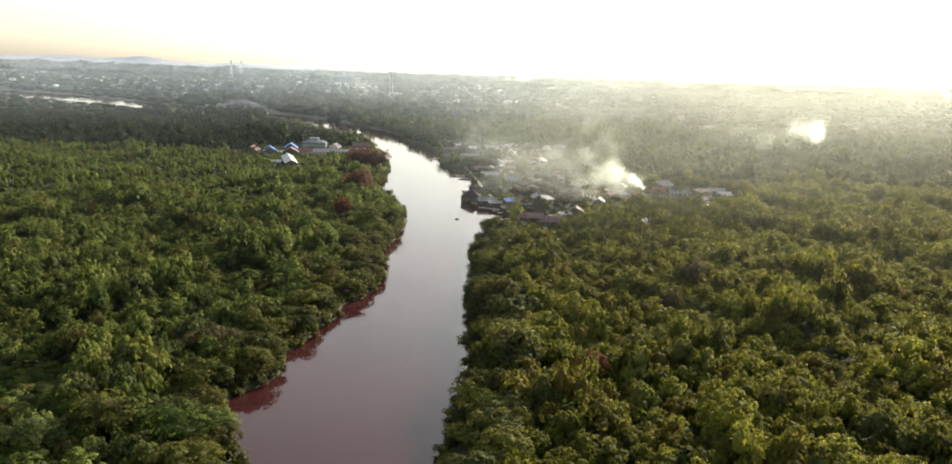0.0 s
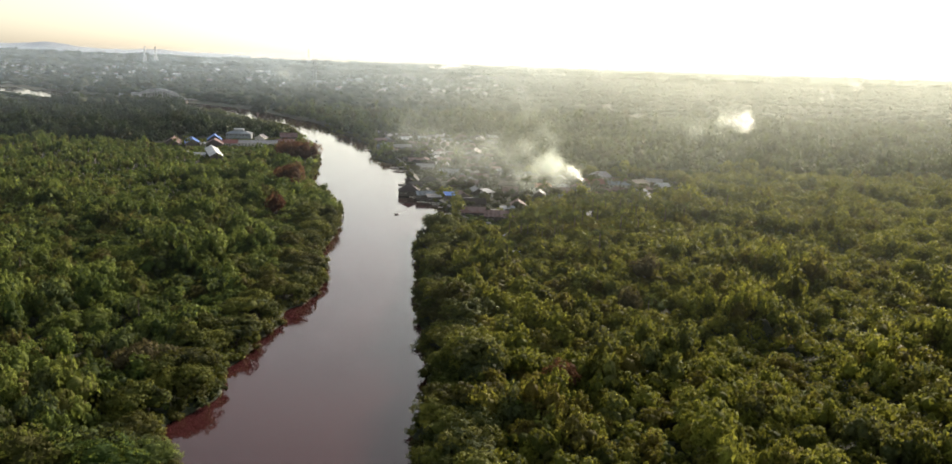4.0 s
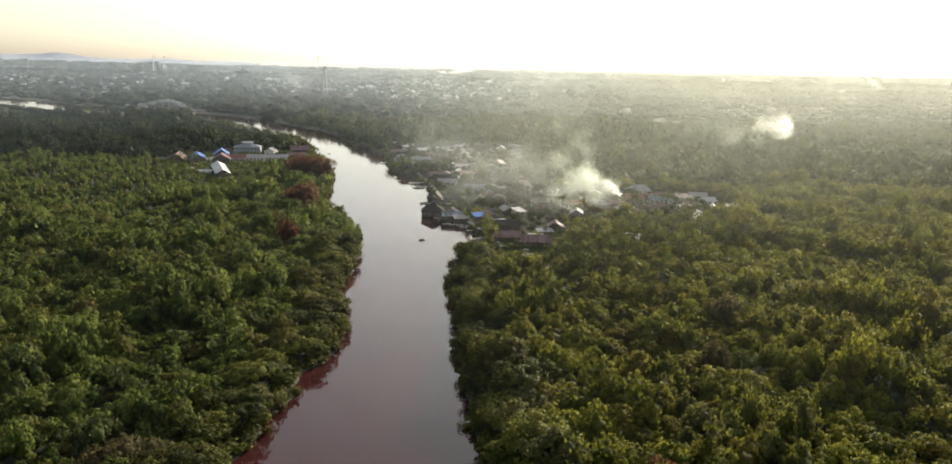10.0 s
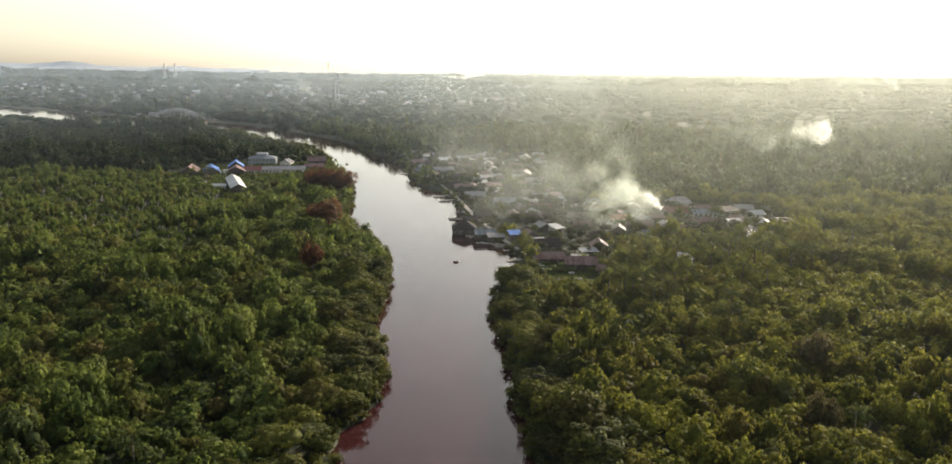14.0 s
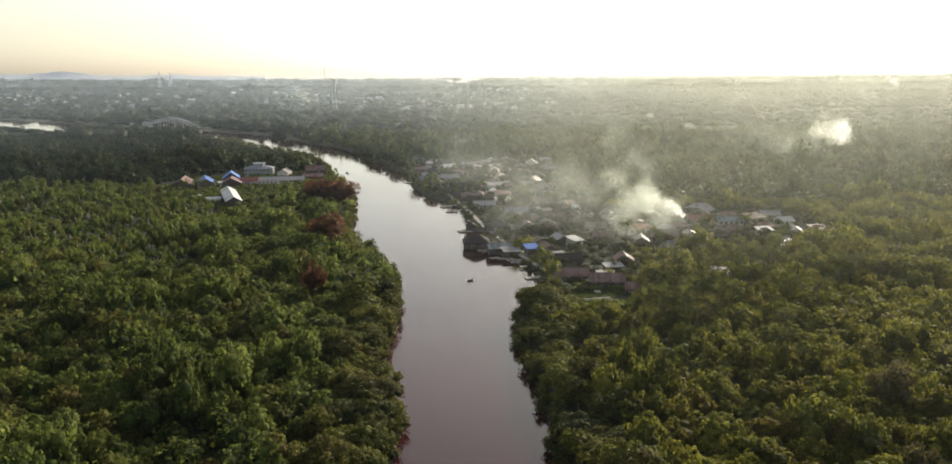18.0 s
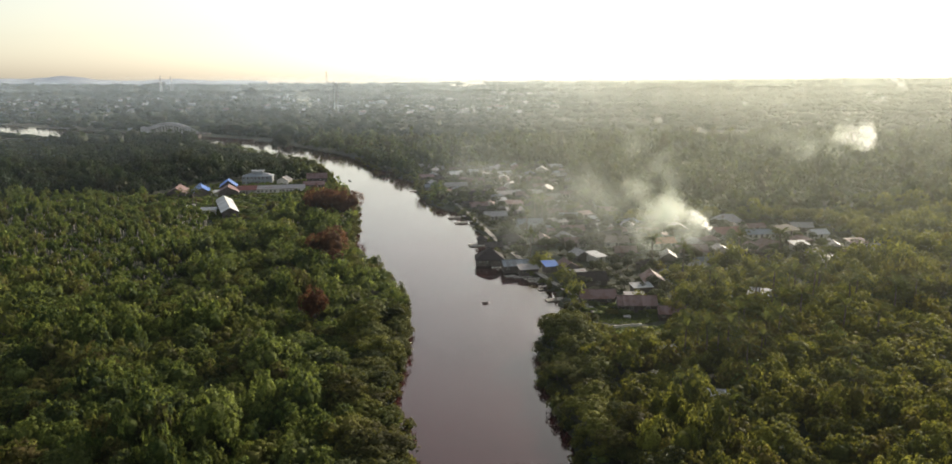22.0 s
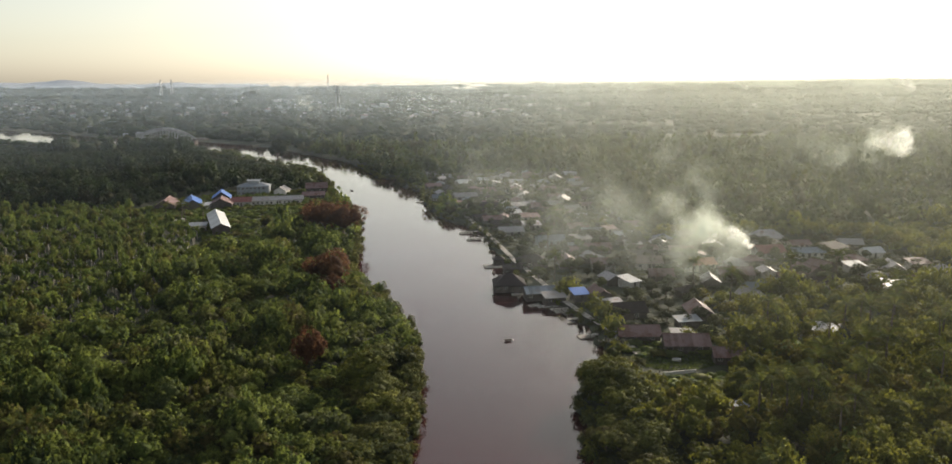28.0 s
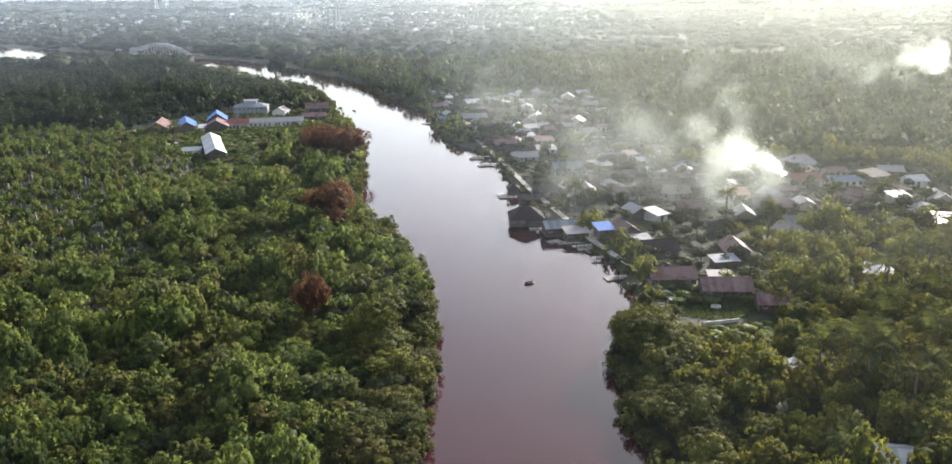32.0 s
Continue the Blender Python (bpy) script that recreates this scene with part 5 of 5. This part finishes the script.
hills_v = np.stack([np.stack([hx, 0 * hx + 4540, 0 * hx + 20], -1), np.stack([hx, 0 * hx + 4640, 60 + hh * 0.62], -1), np.stack([hx, 0 * hx + 4760, 20 + 0 * hx], -1)], 1)
hk = (np.arange(79) * 3)[:, None]
hq = np.concatenate([np.stack([hk + j, hk + 3 + j, hk + 4 + j, hk + 1 + j], -1).reshape(-1, 4) for j in (0, 1)])
tagged(new("hills", mesh_np("hills", hills_v, hq, mat=M_HILL, smooth=True)), "low hills on the horizon, glowing pale for haze", "hills", kind="structure")

# ---- smoke ----
dome = bmesh.new()
bmesh.ops.create_uvsphere(dome, u_segments=20, v_segments=10, radius=1.0)
bmesh.ops.delete(dome, geom=[v for v in dome.verts if v.co.z < -0.01], context="VERTS")
for v in dome.verts:
    v.co.z *= 0.45
dome_me = bpy.data.meshes.new("wisp")
dome.to_mesh(dome_me)
dome.free()
for f in dome_me.polygons:
    f.use_smooth = True
S_DENSE, S_MID = smoke_material("dense_smoke", 0.5), smoke_material("drifting_smoke", 0.25, (0.68, 0.74, 0.67))
S_THIN, S_FILM = smoke_material("thin_smoke", 0.075, (0.55, 0.61, 0.55)), smoke_material("filmy_smoke", 0.042, (0.46, 0.50, 0.48))


def plume(x, y, z, label, wisps, rng):
    """wisps: rows of material, count, start, end, radius at both, jitter."""
    ob = empty("smoke_plume", pose(x, y, z), label, "smoke")
    for mat, n, a, b, r0, r1, jit in wisps:
        me = dome_me.copy()
        me.materials.append(mat)
        for i in range(n):
            t = (i + rng.uniform(0, 1)) / n
            c = np.array(a) * (1 - t) + np.array(b) * t + rng.normal(size=3) * jit * (0.4 + t) * np.array([1, 0.8, 0.6])
            r = (r0 + (r1 - r0) * t) * rng.uniform(0.75, 1.25)
            c[2] = max(c[2], r * 0.45)
            w = new("wisp", me)
            w.parent = ob
            w.location = c
            w.rotation_euler = (radians(90 + rng.uniform(-25, 25)), radians(rng.uniform(-30, 30)), radians(rng.uniform(-25, 25)))
            w.scale = (r, r * rng.uniform(0.7, 1.0), r)
    return ob


rng = np.random.default_rng(9)
plume(107, 444, 1.0, "thick white smoke plume rising from a fire between houses", [
    (S_DENSE, 20, (0, 0, 2), (-11, 0, 10), 1.6, 4.2, 0.8),
    (S_DENSE, 12, (-8, 0, 8), (-19, 0, 12), 3.6, 5.0, 1.6),
    (S_MID, 26, (-5, 0, 6), (-28, -2, 16), 4.4, 9.0, 3.0),
    (S_MID, 18, (-10, 0, 8), (-34, -6, 14), 6.0, 10.0, 3.6),
    (S_THIN, 26, (-14, 0, 14), (-34, 4, 42), 6.0, 9.0, 3.2),
    (S_FILM, 16, (-32, 3, 40), (-48, 8, 66), 8.0, 12, 3.0),
    (S_THIN, 22, (-12, -10, 7), (-46, -48, 9), 8.0, 13, 4.0),
    (S_THIN, 14, (-20, 6, 14), (-75, 22, 20), 9.0, 16, 6.0),
    (S_FILM, 26, (-10, -40, 9), (-70, -20, 12), 14, 22, 9.0),
    (S_FILM, 14, (-85, -40, 8), (-60, 60, 12), 15, 22, 9.0),
    (S_FILM, 24, (-20, 60, 12), (-95, 160, 14), 18, 28, 14.0)], rng)
plume(274, 626, 1.0, "small white smoke plume over the far forest", [
    (S_DENSE, 13, (2, 0, 20), (0, 0, 31), 6.5, 9.5, 3.0), (S_MID, 13, (2, 0, 20), (-5, 0, 35), 7.5, 10.5, 3.6), (S_MID, 8, (-6, 0, 22), (-20, 0, 34), 6, 10, 3.0), (S_THIN, 22, (-8, 0, 14), (-60, 10, 24), 10, 19, 6.0)], rng)
plume(-170, 1660, 1.0, "small pale smoke plume over the town", [(S_MID, 8, (0, 0, 10), (-25, 0, 40), 8, 14, 4.0)], rng)
plume(1540, 2570, 6.0, "faint smoke plume near the horizon", [(S_DENSE, 8, (0, 0, 20), (-40, 0, 60), 18, 30, 10.0)], rng)


# ---- drifting haze over the plain ----
# upright haze sheets; the nearer ones are added for lens glare as well
HAZE = [(165, 0.004, 55), (205, 0.005, 57), (245, 0.008, 60), (325, 0.030, 60), (412, 0.048, 60), (492, 0.054, 60), (575, 0.050, 60), (720, 0.072, 60), (900, 0.094, 61), (1120, 0.12, 61), (1400, 0.15, 62), (1800, 0.19, 66), (2400, 0.25, 74), (3300, 0.36, 84), (4200, 0.50, 112)]
for n, (y, d, top) in enumerate(HAZE):
    wx = np.linspace(-1, 1, 49) * (y * 1.1 + 300)
    VX, VZ = np.meshgrid(wx, np.linspace(0, top, 5))
    VY = y + min(25, 0.04 * y) * np.sin(VX * 0.006 + n) + 3 * np.sin(VX * 0.021 + VZ * 0.05)
    gi = np.arange(VX.size).reshape(VX.shape)
    gq = np.stack([gi[:-1, :-1], gi[:-1, 1:], gi[1:, 1:], gi[1:, :-1]], -1)
    m = haze_material("haze_and_glare", d, 24.0, 0.6 * top if y < 1500 else 56.0, top, 0.5 * y if y > 700 else 75.0, 0.25 if y < 260 else 0.10 if y < 650 else 0.42 if y < 4000 else 0.03)
    tagged(new("haze", mesh_np("haze", np.stack([VX, VY, VZ], -1), gq, mat=m, smooth=True)), "thin pale sheet for drifting smoke haze and added lens glare", "haze", kind="stuff")
